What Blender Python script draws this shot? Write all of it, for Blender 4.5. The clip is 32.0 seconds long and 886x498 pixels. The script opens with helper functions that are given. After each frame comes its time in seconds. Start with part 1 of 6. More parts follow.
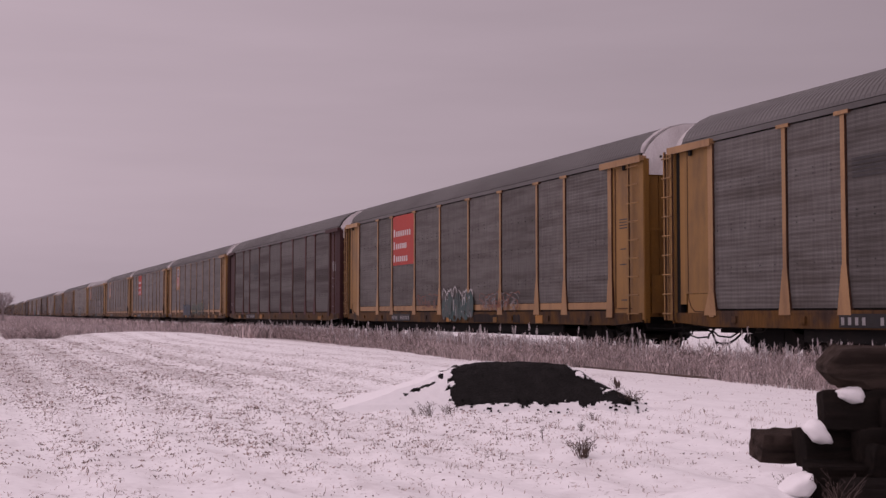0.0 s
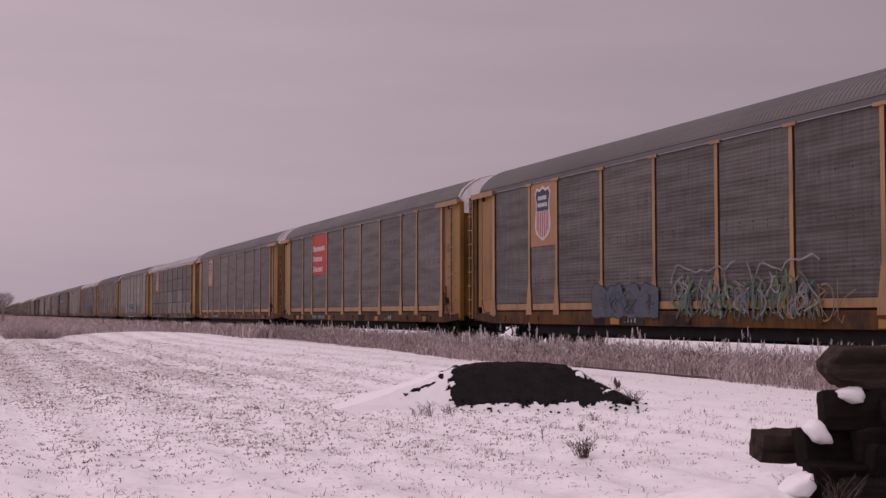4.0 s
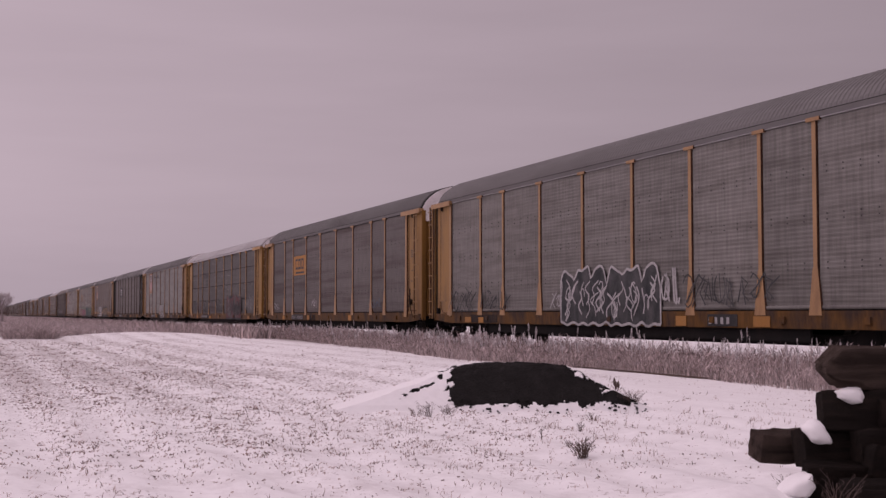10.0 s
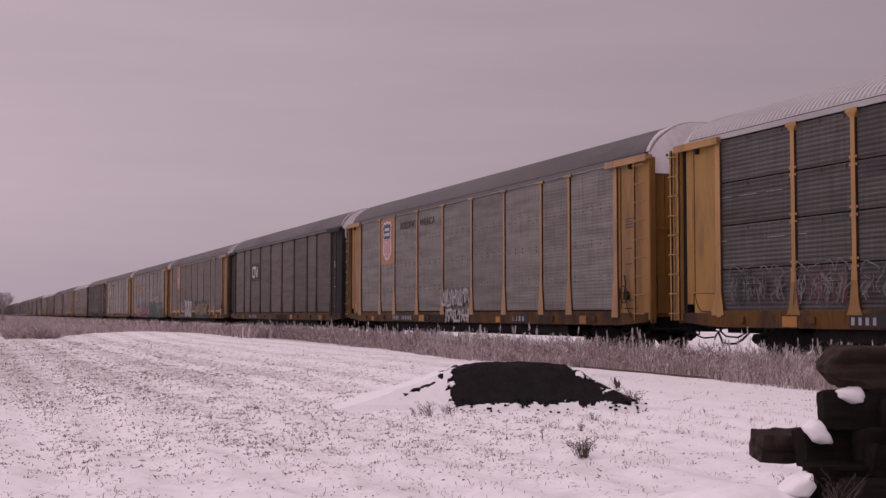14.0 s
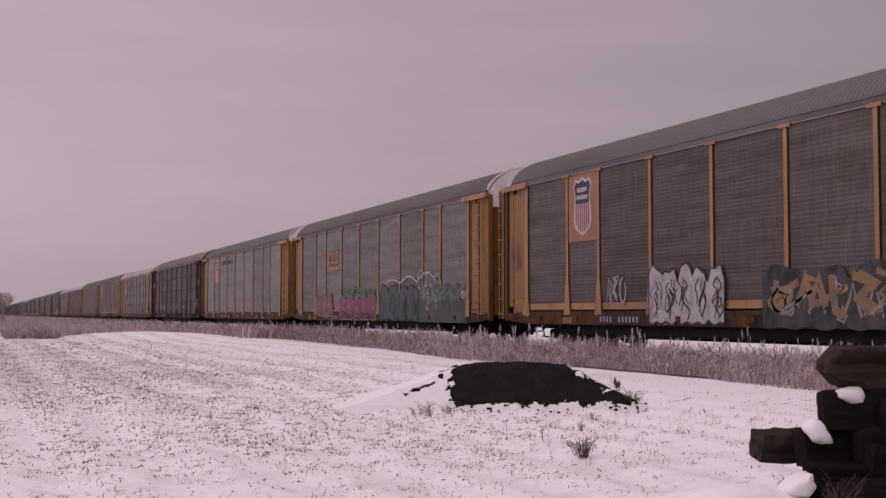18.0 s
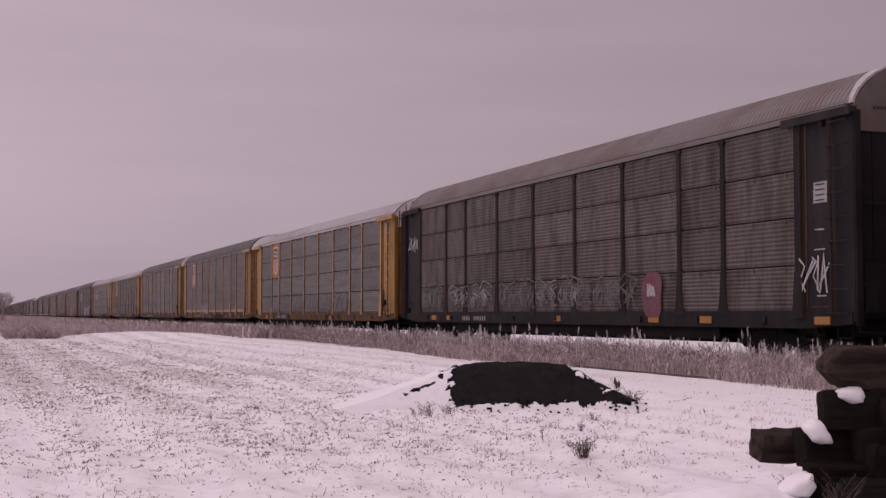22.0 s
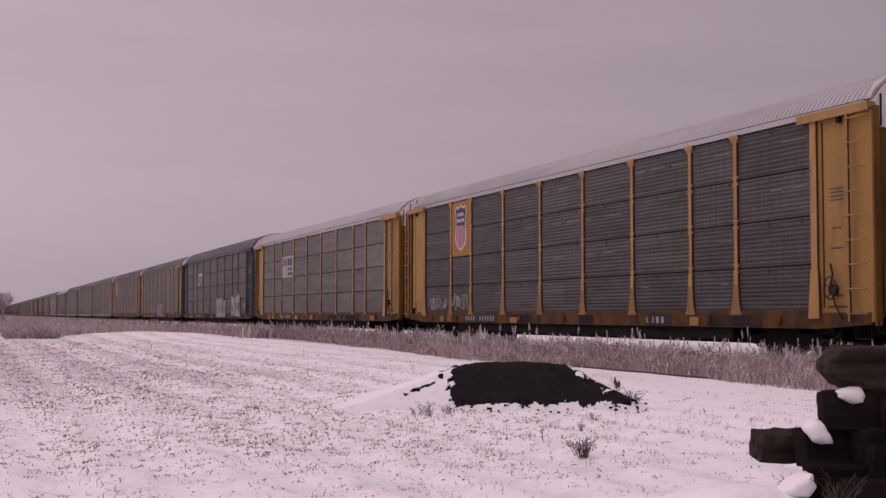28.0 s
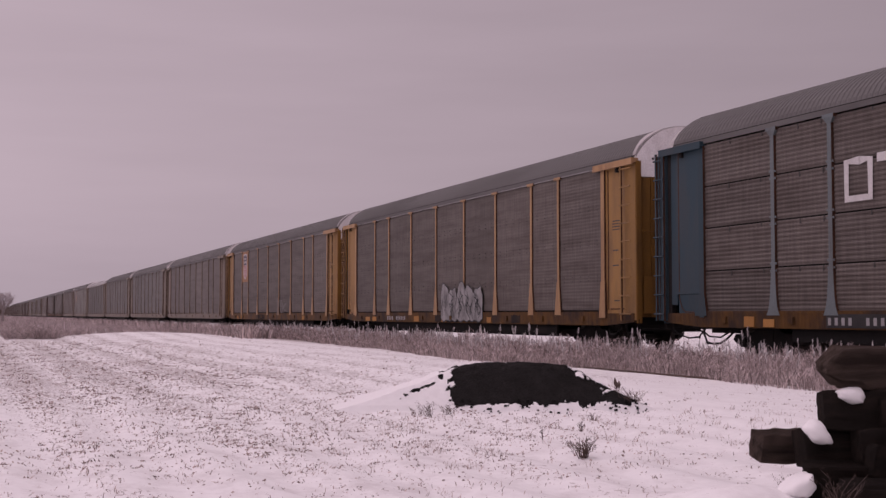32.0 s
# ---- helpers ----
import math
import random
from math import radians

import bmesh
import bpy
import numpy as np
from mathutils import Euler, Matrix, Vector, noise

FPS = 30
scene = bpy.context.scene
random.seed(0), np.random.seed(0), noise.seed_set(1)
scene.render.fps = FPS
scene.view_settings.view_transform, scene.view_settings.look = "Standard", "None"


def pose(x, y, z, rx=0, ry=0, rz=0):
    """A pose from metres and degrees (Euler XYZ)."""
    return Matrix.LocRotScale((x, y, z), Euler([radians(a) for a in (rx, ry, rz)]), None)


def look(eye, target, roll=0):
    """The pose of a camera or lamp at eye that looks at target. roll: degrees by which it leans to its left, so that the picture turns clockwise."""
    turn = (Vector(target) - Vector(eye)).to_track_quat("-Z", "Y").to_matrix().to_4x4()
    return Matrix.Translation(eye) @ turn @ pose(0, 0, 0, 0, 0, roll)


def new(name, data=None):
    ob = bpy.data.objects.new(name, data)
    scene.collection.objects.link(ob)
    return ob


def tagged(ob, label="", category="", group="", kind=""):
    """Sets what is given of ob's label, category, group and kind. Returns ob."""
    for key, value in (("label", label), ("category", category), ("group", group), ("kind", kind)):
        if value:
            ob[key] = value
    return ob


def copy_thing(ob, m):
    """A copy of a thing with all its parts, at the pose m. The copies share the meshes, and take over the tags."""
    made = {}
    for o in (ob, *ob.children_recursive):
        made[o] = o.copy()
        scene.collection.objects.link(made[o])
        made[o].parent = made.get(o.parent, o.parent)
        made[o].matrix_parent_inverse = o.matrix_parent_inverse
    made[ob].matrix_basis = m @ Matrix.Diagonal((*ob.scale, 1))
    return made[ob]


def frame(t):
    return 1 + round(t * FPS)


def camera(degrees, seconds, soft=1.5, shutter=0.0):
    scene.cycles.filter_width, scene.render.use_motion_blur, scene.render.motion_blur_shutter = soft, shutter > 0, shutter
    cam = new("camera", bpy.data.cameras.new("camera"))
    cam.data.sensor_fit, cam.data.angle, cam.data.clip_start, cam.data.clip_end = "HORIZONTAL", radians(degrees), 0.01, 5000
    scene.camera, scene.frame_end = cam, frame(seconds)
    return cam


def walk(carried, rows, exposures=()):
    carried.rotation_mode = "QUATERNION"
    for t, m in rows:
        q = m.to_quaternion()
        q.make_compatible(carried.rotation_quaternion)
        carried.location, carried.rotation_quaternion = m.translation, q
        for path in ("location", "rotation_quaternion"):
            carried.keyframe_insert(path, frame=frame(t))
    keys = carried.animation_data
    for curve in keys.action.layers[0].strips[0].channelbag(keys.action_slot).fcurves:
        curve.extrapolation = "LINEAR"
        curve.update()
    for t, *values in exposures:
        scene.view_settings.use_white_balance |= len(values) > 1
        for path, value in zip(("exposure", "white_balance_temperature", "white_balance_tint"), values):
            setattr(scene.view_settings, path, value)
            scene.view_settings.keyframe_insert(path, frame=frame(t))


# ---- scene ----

# ---------------------------------------------------------------- camera
EYE = (0.0, 0.0, 1.17)
YAW, PITCH, FOCAL = 0.35259, 0.05127, 2243.6
cam = camera(38.52, 32.0, soft=1.45)


def aim(dx=0.0, dy=0.0):
    """The camera's pose, nudged by small turns of the tripod head (thousandths of the focal length)."""
    a, p = YAW - dx / FOCAL, PITCH + dy / FOCAL
    return look(EYE, (math.sin(a) * math.cos(p), math.cos(a) * math.cos(p), EYE[2] + math.sin(p)))


NUDGES = [(0, 0, 0), (3.5, 0, 0), (5.5, 1.8, 0.3), (6.2, 1.8, 0.3), (7, 0, 0), (8.5, 0, 0), (9.5, -1.2, 0.5), (11.5, -1, 1),
          (12.5, 0, 0), (28, 0, 0), (28.5, 1, 1), (29, 2, 3.5), (29.5, 2, 3.5), (30, 1.3, 0.3), (30.5, 0.5, 0.3),
          (31, 1.5, -0.8), (31.5, -0.5, 0.4), (32, 0, 0.7)]
walk(cam, [(t, aim(dx, dy)) for t, dx, dy in NUDGES], exposures=[(0, -0.12, 6850, 45), (32, -0.12, 6850, 45)])

# ---------------------------------------------------------------- world and light
world = bpy.data.worlds.new("overcast")
scene.world = world
world.use_nodes = True
wn, wl = world.node_tree.nodes, world.node_tree.links
wn.clear()
w_out = wn.new("ShaderNodeOutputWorld")
w_bg = wn.new("ShaderNodeBackground")
w_sky = wn.new("ShaderNodeTexSky")
w_sky.sky_type = "NISHITA"
w_sky.sun_disc = False
w_sky.sun_elevation, w_sky.sun_rotation = radians(46), radians(-29)
w_sky.dust_density = 6
w_hsv = wn.new("ShaderNodeHueSaturation")
w_hsv.inputs["Saturation"].default_value = 0.08
w_hsv.inputs["Value"].default_value = 0.012
w_tc = wn.new("ShaderNodeTexCoord")
w_sep = wn.new("ShaderNodeSeparateXYZ")
w_ramp = wn.new("ShaderNodeValToRGB")
e = w_ramp.color_ramp.elements
e[0].position, e[0].color = 0.0, (0.40, 0.40, 0.41, 1)
e[1].position, e[1].color = 1.0, (0.74, 0.74, 0.74, 1)
for pos, val in ((0.10, 0.385), (0.24, 0.37), (0.50, 0.56)):
    el = w_ramp.color_ramp.elements.new(pos)
    el.color = (val, val, val * 1.01, 1)
w_map = wn.new("ShaderNodeMapping")
w_map.inputs["Scale"].default_value = (1.4, 1.4, 11.0)
w_noise = wn.new("ShaderNodeTexNoise")
w_noise.inputs["Scale"].default_value = 1.6
w_noise.inputs["Detail"].default_value = 5
w_cloud = wn.new("ShaderNodeMapRange")
w_cloud.inputs["From Min"].default_value, w_cloud.inputs["From Max"].default_value = 0.3, 0.7
w_cloud.inputs["To Min"].default_value, w_cloud.inputs["To Max"].default_value = 0.93, 1.07
w_mul = wn.new("ShaderNodeMix")
w_mul.data_type, w_mul.blend_type = "RGBA", "MULTIPLY"
w_mul.inputs[0].default_value = 1.0
w_add = wn.new("ShaderNodeMix")
w_add.data_type, w_add.blend_type = "RGBA", "ADD"
w_add.inputs[0].default_value = 1.0
wl.new(w_tc.outputs["Generated"], w_sep.inputs[0])
wl.new(w_sep.outputs["Z"], w_ramp.inputs[0])
wl.new(w_tc.outputs["Generated"], w_map.inputs[0])
wl.new(w_map.outputs[0], w_noise.inputs["Vector"])
wl.new(w_noise.outputs["Fac"], w_cloud.inputs["Value"])
wl.new(w_ramp.outputs[0], w_mul.inputs[6])
wl.new(w_cloud.outputs[0], w_mul.inputs[7])
wl.new(w_sky.outputs[0], w_hsv.inputs["Color"])
# the cloud is thinner, and so brighter, towards the west
w_west = wn.new("ShaderNodeMapRange")
w_west.inputs["From Min"].default_value, w_west.inputs["From Max"].default_value = -1.0, 1.0
w_west.inputs["To Min"].default_value, w_west.inputs["To Max"].default_value = 1.45, 0.55
w_side = wn.new("ShaderNodeMix")
w_side.data_type, w_side.blend_type = "RGBA", "MULTIPLY"
w_side.inputs[0].default_value = 1.0
wl.new(w_sep.outputs["X"], w_west.inputs["Value"])
wl.new(w_mul.outputs[2], w_side.inputs[6])
wl.new(w_west.outputs[0], w_side.inputs[7])
wl.new(w_side.outputs[2], w_add.inputs[6])
wl.new(w_hsv.outputs[0], w_add.inputs[7])
wl.new(w_add.outputs[2], w_bg.inputs["Color"])
w_bg.inputs["Strength"].default_value = 1.0
wl.new(w_bg.outputs[0], w_out.inputs[0])

sun = new("sun", bpy.data.lights.new("sun", "SUN"))
sun.data.energy, sun.data.angle, sun.data.color = 0.5, radians(40), (1.0, 0.97, 0.93)
sun.matrix_world = look((-28, 50, 60), (0, 0, 0))


# ---------------------------------------------------------------- materials
def surface(name, base, rough=0.6, metal=0.0, dirt=None, amount=0.5, scale=1.0, stretch=(1, 1, 1), bump=0.0, fine=30.0,
            vary=0.12, grain=0.12, island=False, edge=(0.45, 0.7), gloss=0.25, streak=None, dust=0.0):
    """Paint, metal, wood, snow: a base colour with stains of a second colour, grain, relief and a change from piece to piece."""
    m = bpy.data.materials.new(name)
    m.use_nodes = True
    n, l = m.node_tree.nodes, m.node_tree.links
    bsdf = n["Principled BSDF"]
    tc = n.new("ShaderNodeTexCoord")
    if island:
        rnd = n.new("ShaderNodeNewGeometry").outputs["Random Per Island"]
    else:
        rnd = n.new("ShaderNodeObjectInfo").outputs["Random"]
    off = n.new("ShaderNodeMath")
    off.operation = "MULTIPLY"
    off.inputs[1].default_value = 37.0
    l.new(rnd, off.inputs[0])
    add = n.new("ShaderNodeVectorMath")
    l.new(tc.outputs["Object"], add.inputs[0])
    l.new(off.outputs[0], add.inputs[1])
    mp = n.new("ShaderNodeMapping")
    mp.inputs["Scale"].default_value = stretch
    l.new(add.outputs[0], mp.inputs[0])
    big = n.new("ShaderNodeTexNoise")
    big.inputs["Scale"].default_value, big.inputs["Detail"].default_value = scale, 6
    big.inputs["Roughness"].default_value = 0.62
    l.new(mp.outputs[0], big.inputs["Vector"])
    small = n.new("ShaderNodeTexNoise")
    small.inputs["Scale"].default_value, small.inputs["Detail"].default_value = fine, 3
    if streak:
        mp2 = n.new("ShaderNodeMapping")
        mp2.inputs["Scale"].default_value = streak
        l.new(add.outputs[0], mp2.inputs[0])
        l.new(mp2.outputs[0], small.inputs["Vector"])
    else:
        l.new(add.outputs[0], small.inputs["Vector"])
    stain = n.new("ShaderNodeMapRange")
    stain.inputs["From Min"].default_value, stain.inputs["From Max"].default_value = edge
    stain.inputs["To Max"].default_value = amount if dirt else 0.0
    l.new(big.outputs["Fac"], stain.inputs["Value"])
    mix = n.new("ShaderNodeMix")
    mix.data_type = "RGBA"
    mix.inputs[6].default_value, mix.inputs[7].default_value = (*base, 1), (*(dirt or base), 1)
    l.new(stain.outputs[0], mix.inputs[0])
    tone = n.new("ShaderNodeMapRange")
    tone.inputs["From Min"].default_value, tone.inputs["From Max"].default_value = 0.25, 0.75
    tone.inputs["To Min"].default_value, tone.inputs["To Max"].default_value = 1 - grain, 1 + grain
    l.new(small.outputs["Fac"], tone.inputs["Value"])
    each = n.new("ShaderNodeMapRange")
    each.inputs["To Min"].default_value, each.inputs["To Max"].default_value = 1 - vary, 1 + vary
    l.new(rnd, each.inputs["Value"])
    both = n.new("ShaderNodeMath")
    both.operation = "MULTIPLY"
    l.new(tone.outputs[0], both.inputs[0])
    l.new(each.outputs[0], both.inputs[1])
    out = n.new("ShaderNodeVectorMath")
    out.operation = "SCALE"
    l.new(mix.outputs[2], out.inputs[0])
    l.new(both.outputs[0], out.inputs["Scale"])
    l.new(out.outputs[0], bsdf.inputs["Base Color"])
    bsdf.inputs["Roughness"].default_value = rough
    bsdf.inputs["Metallic"].default_value = metal
    bsdf.inputs["Specular IOR Level"].default_value = gloss
    bsdf.inputs["Sheen Weight"].default_value, bsdf.inputs["Sheen Roughness"].default_value = dust, 0.3
    if bump:
        b = n.new("ShaderNodeBump")
        b.inputs["Strength"].default_value, b.inputs["Distance"].default_value = bump, 0.02
        l.new(small.outputs["Fac"], b.inputs["Height"])
        l.new(b.outputs[0], bsdf.inputs["Normal"])
    return m


YELLOW = surface("yellow_paint", (0.275, 0.145, 0.042), 0.6, dirt=(0.10, 0.058, 0.034), amount=0.65, scale=1.1, stretch=(1, 1.6, 0.5), vary=0.1, grain=0.08, gloss=0.3, dust=0.05)
YELLOW_POST = surface("tan_post_paint", (0.36, 0.205, 0.095), 0.6, dirt=(0.15, 0.08, 0.045), amount=0.6, scale=1.6, stretch=(1, 1.6, 0.5), vary=0.1, grain=0.08, gloss=0.3, dust=0.1)
YELLOW_SILL = surface("yellow_sill_paint", (0.118, 0.057, 0.018), 0.85, dirt=(0.045, 0.03, 0.024), amount=0.95, scale=1.2, stretch=(1, 1.1, 0.8), fine=6.0, vary=0.2, grain=0.22, edge=(0.42, 0.62), gloss=0.12, streak=(1, 2.2, 0.35), dust=0.1)
YELLOW_DOOR = surface("yellow_door_paint", (0.21, 0.10, 0.02), 0.75, dirt=(0.065, 0.035, 0.018), amount=0.7, scale=0.9, stretch=(2, 2, 0.35), vary=0.12)
MAROON = surface("maroon_paint", (0.056, 0.018, 0.0185), 0.65, dirt=(0.03, 0.02, 0.019), amount=0.6, scale=1.0, stretch=(1, 1.4, 0.5))
DARKGREEN = surface("dark_green_paint", (0.021, 0.025, 0.0255), 0.7, dirt=(0.042, 0.036, 0.034), amount=0.5, scale=1.0, gloss=0.12)
BLACKISH = surface("black_paint", (0.017, 0.0165, 0.0175), 0.7, dirt=(0.05, 0.04, 0.036), amount=0.5, scale=1.0, stretch=(1, 1.4, 0.5), gloss=0.12)
TEAL = surface("faded_blue_paint", (0.115, 0.14, 0.147), 0.65, dirt=(0.08, 0.075, 0.07), amount=0.6, scale=1.0, stretch=(1, 1.4, 0.5))
TEAL_END = surface("blue_end_paint", (0.024, 0.052, 0.068), 0.65, dirt=(0.05, 0.055, 0.058), amount=0.6, scale=1.0, stretch=(1, 1.4, 0.5), gloss=0.2)
# yellow greyed and paled: distance haze put into the far cars' paint
YELLOW_HAZED = surface("hazed_yellow_paint", (0.17, 0.125, 0.09), 0.8, dirt=(0.08, 0.065, 0.056), amount=0.8, scale=1.1, stretch=(1, 1.6, 0.5), dust=0.25)
GOLD = surface("golden_paint", (0.34, 0.185, 0.046), 0.6, dirt=(0.12, 0.066, 0.034), amount=0.6, scale=1.1, stretch=(1, 1.6, 0.5), vary=0.1, grain=0.08, gloss=0.3, dust=0.05)
GOLD_POST = surface("golden_post_paint", (0.40, 0.218, 0.075), 0.6, dirt=(0.16, 0.085, 0.04), amount=0.55, scale=1.6, stretch=(1, 1.6, 0.5), vary=0.1, grain=0.08, gloss=0.3, dust=0.1)
PAINTS = {"dull": (YELLOW_HAZED, YELLOW_HAZED, YELLOW_HAZED, YELLOW_HAZED), "yellow": (YELLOW, YELLOW_SILL, YELLOW_DOOR, YELLOW_POST), "maroon": (MAROON, YELLOW_SILL, MAROON, MAROON),
          "green": (DARKGREEN, YELLOW_SILL, DARKGREEN, DARKGREEN), "black": (BLACKISH, BLACKISH, BLACKISH, BLACKISH),
          "blue": (TEAL_END, YELLOW_SILL, TEAL_END, TEAL_END)}


# Dirt in long level bands, which also stand in for sheen on dented sheets.
def sheet(name, base, dirt, amount=0.7):
    return surface(name, (0.58 * base[0], 0.565 * base[1], 0.54 * base[2]), 0.65, 0.0, (0.47 * dirt[0], 0.44 * dirt[1], 0.41 * dirt[2]), amount, 1.3, (1, 0.3, 3.0), 0.0, 7.0, 0.15, 0.20, edge=(0.40, 0.66), gloss=0.2, streak=(1, 1.6, 0.16), dust=0.12)


PANELS = {"striped": surface("rust_striped_sheet", (0.116, 0.105, 0.100), 0.65, 0, (0.046, 0.030, 0.026), 0.85, 1.0, (1, 0.06, 1.9), 0, 7.0, 0.12, 0.2, edge=(0.46, 0.66), gloss=0.2, streak=(1, 1.6, 0.2)),
          # rust bands that also carry the shading of bowed sheets in their colour
          "banded": surface("rust_bow_shade_sheet", (0.105, 0.098, 0.094), 0.65, 0, (0.028, 0.018, 0.016), 0.85, 1.0, (1, 0.05, 1.5), 0, 7.0, 0.12, 0.2, edge=(0.44, 0.66), gloss=0.2, streak=(1, 1.6, 0.2)),
          "mid": sheet("grey_sheet", (0.196, 0.188, 0.187), (0.117, 0.105, 0.099), 0.8),
          "silver": sheet("silver_grey_sheet", (0.255, 0.25, 0.242), (0.175, 0.17, 0.163)),
          "umber": sheet("umber_grey_sheet", (0.156, 0.132, 0.122), (0.092, 0.073, 0.064)),
          "light": sheet("light_grey_sheet", (0.305, 0.30, 0.292), (0.20, 0.196, 0.188)),
          "pale": sheet("pale_grey_sheet", (0.335, 0.33, 0.335), (0.23, 0.225, 0.225), 0.6),
          "dark": sheet("dark_grey_sheet", (0.142, 0.138, 0.137), (0.09, 0.083, 0.08)),
          "brown": sheet("brown_grey_sheet", (0.19, 0.166, 0.157), (0.118, 0.097, 0.088)),
          "rust": surface("rust_brown_sheet", (0.102, 0.086, 0.078), 0.7, 0, (0.034, 0.021, 0.017), 0.9, 1.1, (1, 1.6, 0.35), 0, 9.0, 0.2, 0.25, streak=(1, 1.2, 0.3))}
GALV = surface("galvanised_sheet", (0.165, 0.16, 0.162), 0.65, 0.0, (0.13, 0.125, 0.125), 0.6, 0.8, (1, 0.4, 2), vary=0.08)
ROOFS = {"grey": surface("grey_roof", (0.128, 0.123, 0.121), 0.75, 0.0, (0.075, 0.07, 0.068), 0.7, 0.5, (1, 0.3, 1), vary=0.12, grain=0.06),
         "snow": surface("snow_dusted_roof", (0.41, 0.398, 0.40), 0.8, 0.0, (0.25, 0.237, 0.237), 0.6, 0.7, (1, 0.25, 1), vary=0.04, grain=0.08),
         "rust": surface("rusty_roof", (0.17, 0.158, 0.15), 0.7, 0.0, (0.12, 0.06, 0.04), 0.8, 0.6, (0.6, 0.5, 0.6), vary=0.05)}
RIMED = surface("thin_rime", (0.46, 0.435, 0.435), 0.8, 0, (0.27, 0.25, 0.25), 0.8, 1.8, (1, 1, 0.6), vary=0.12)
FROST = surface("frosted_white", (0.80, 0.775, 0.78), 0.8, 0, (0.55, 0.505, 0.50), 0.7, 1.6, (1, 1, 0.6), vary=0.12)
DARK = surface("dark_steel", (0.019, 0.018, 0.018), 0.9, 0, (0.036, 0.029, 0.026), 0.5, 1.5, gloss=0.08)
# dark tone for small fittings, with the shadow at each bolt painted in
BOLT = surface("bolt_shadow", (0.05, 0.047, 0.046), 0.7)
RUBBER = surface("hose_rubber", (0.012, 0.012, 0.012), 0.6)
WHEEL = surface("wheel_steel", (0.05, 0.042, 0.037), 0.6, 0.3)
RAIL = surface("rail_steel", (0.075, 0.05, 0.04), 0.55, 0.4, (0.12, 0.07, 0.05), 0.5, 3)
PLATE = surface("black_plate", (0.02, 0.02, 0.021), 0.6, 0, (0.06, 0.05, 0.045), 0.4, 2)
WHITE = surface("white_lettering", (0.52, 0.51, 0.505), 0.6, 0, (0.38, 0.36, 0.35), 0.6, 2.5)
GREYW = surface("faded_lettering", (0.33, 0.325, 0.325), 0.6, 0, (0.2, 0.19, 0.19), 0.6, 2.5)
CHALK = surface("white_spray", (0.40, 0.39, 0.39), 0.8, 0, (0.18, 0.175, 0.175), 0.8, 2.5)
RED = surface("red_sign_paint", (0.38, 0.055, 0.042), 0.7, 0, (0.25, 0.052, 0.042), 0.6, 1.5, (1, 1, 0.5))
BLUE = surface("shield_blue", (0.032, 0.034, 0.075), 0.55, 0, (0.06, 0.058, 0.08), 0.6, 3)
SHRED = surface("shield_red", (0.34, 0.055, 0.065), 0.6, 0, (0.24, 0.06, 0.06), 0.6, 3)
SIGN = surface("sign_yellow", (0.38, 0.175, 0.045), 0.7, 0, (0.27, 0.15, 0.06), 0.5, 1.2)
SIGN_FADED = surface("faded_sign", (0.35, 0.19, 0.105), 0.7, 0, (0.25, 0.14, 0.085), 0.6, 1.2)
INK = surface("dark_lettering", (0.035, 0.033, 0.035), 0.6)
FADED = surface("faded_dark_lettering", (0.05, 0.048, 0.05), 0.65, 0, (0.085, 0.082, 0.083), 0.7, 3.0)
MAROON_POST = surface("maroon_post_paint", (0.092, 0.031, 0.033), 0.65, dirt=(0.045, 0.026, 0.024), amount=0.6, scale=1.5, stretch=(1, 1, 0.5))
def spray(name, base, mix=0.75):
    """Weathered spray paint, the grey sheet showing through in patches."""
    return surface(name + "_spray", base, 0.75, 0, (0.12, 0.116, 0.116), min(1, mix + 0.1), 2.2, (1, 1, 0.7), 0, 20, 0.1, 0.2, edge=(0.38, 0.70))


SPRAY = {"crimson": spray("crimson", (0.17, 0.035, 0.055), 0.7), "ghost": spray("ghost", (0.165, 0.162, 0.16), 0.95), "black": spray("black", (0.022, 0.026, 0.028), 0.5), "red": spray("red", (0.12, 0.035, 0.038)), "pink": spray("pink", (0.27, 0.055, 0.10)),
         "teal": spray("teal", (0.042, 0.088, 0.085)), "moss": spray("moss", (0.062, 0.092, 0.066), 0.9), "green": spray("green", (0.10, 0.17, 0.09)), "orange": spray("orange", (0.25, 0.10, 0.07)),
         "gold": spray("gold", (0.34, 0.20, 0.08)), "blue": spray("blue", (0.07, 0.095, 0.13)), "white": CHALK, "silver": spray("silver", (0.29, 0.285, 0.285), 0.9)}


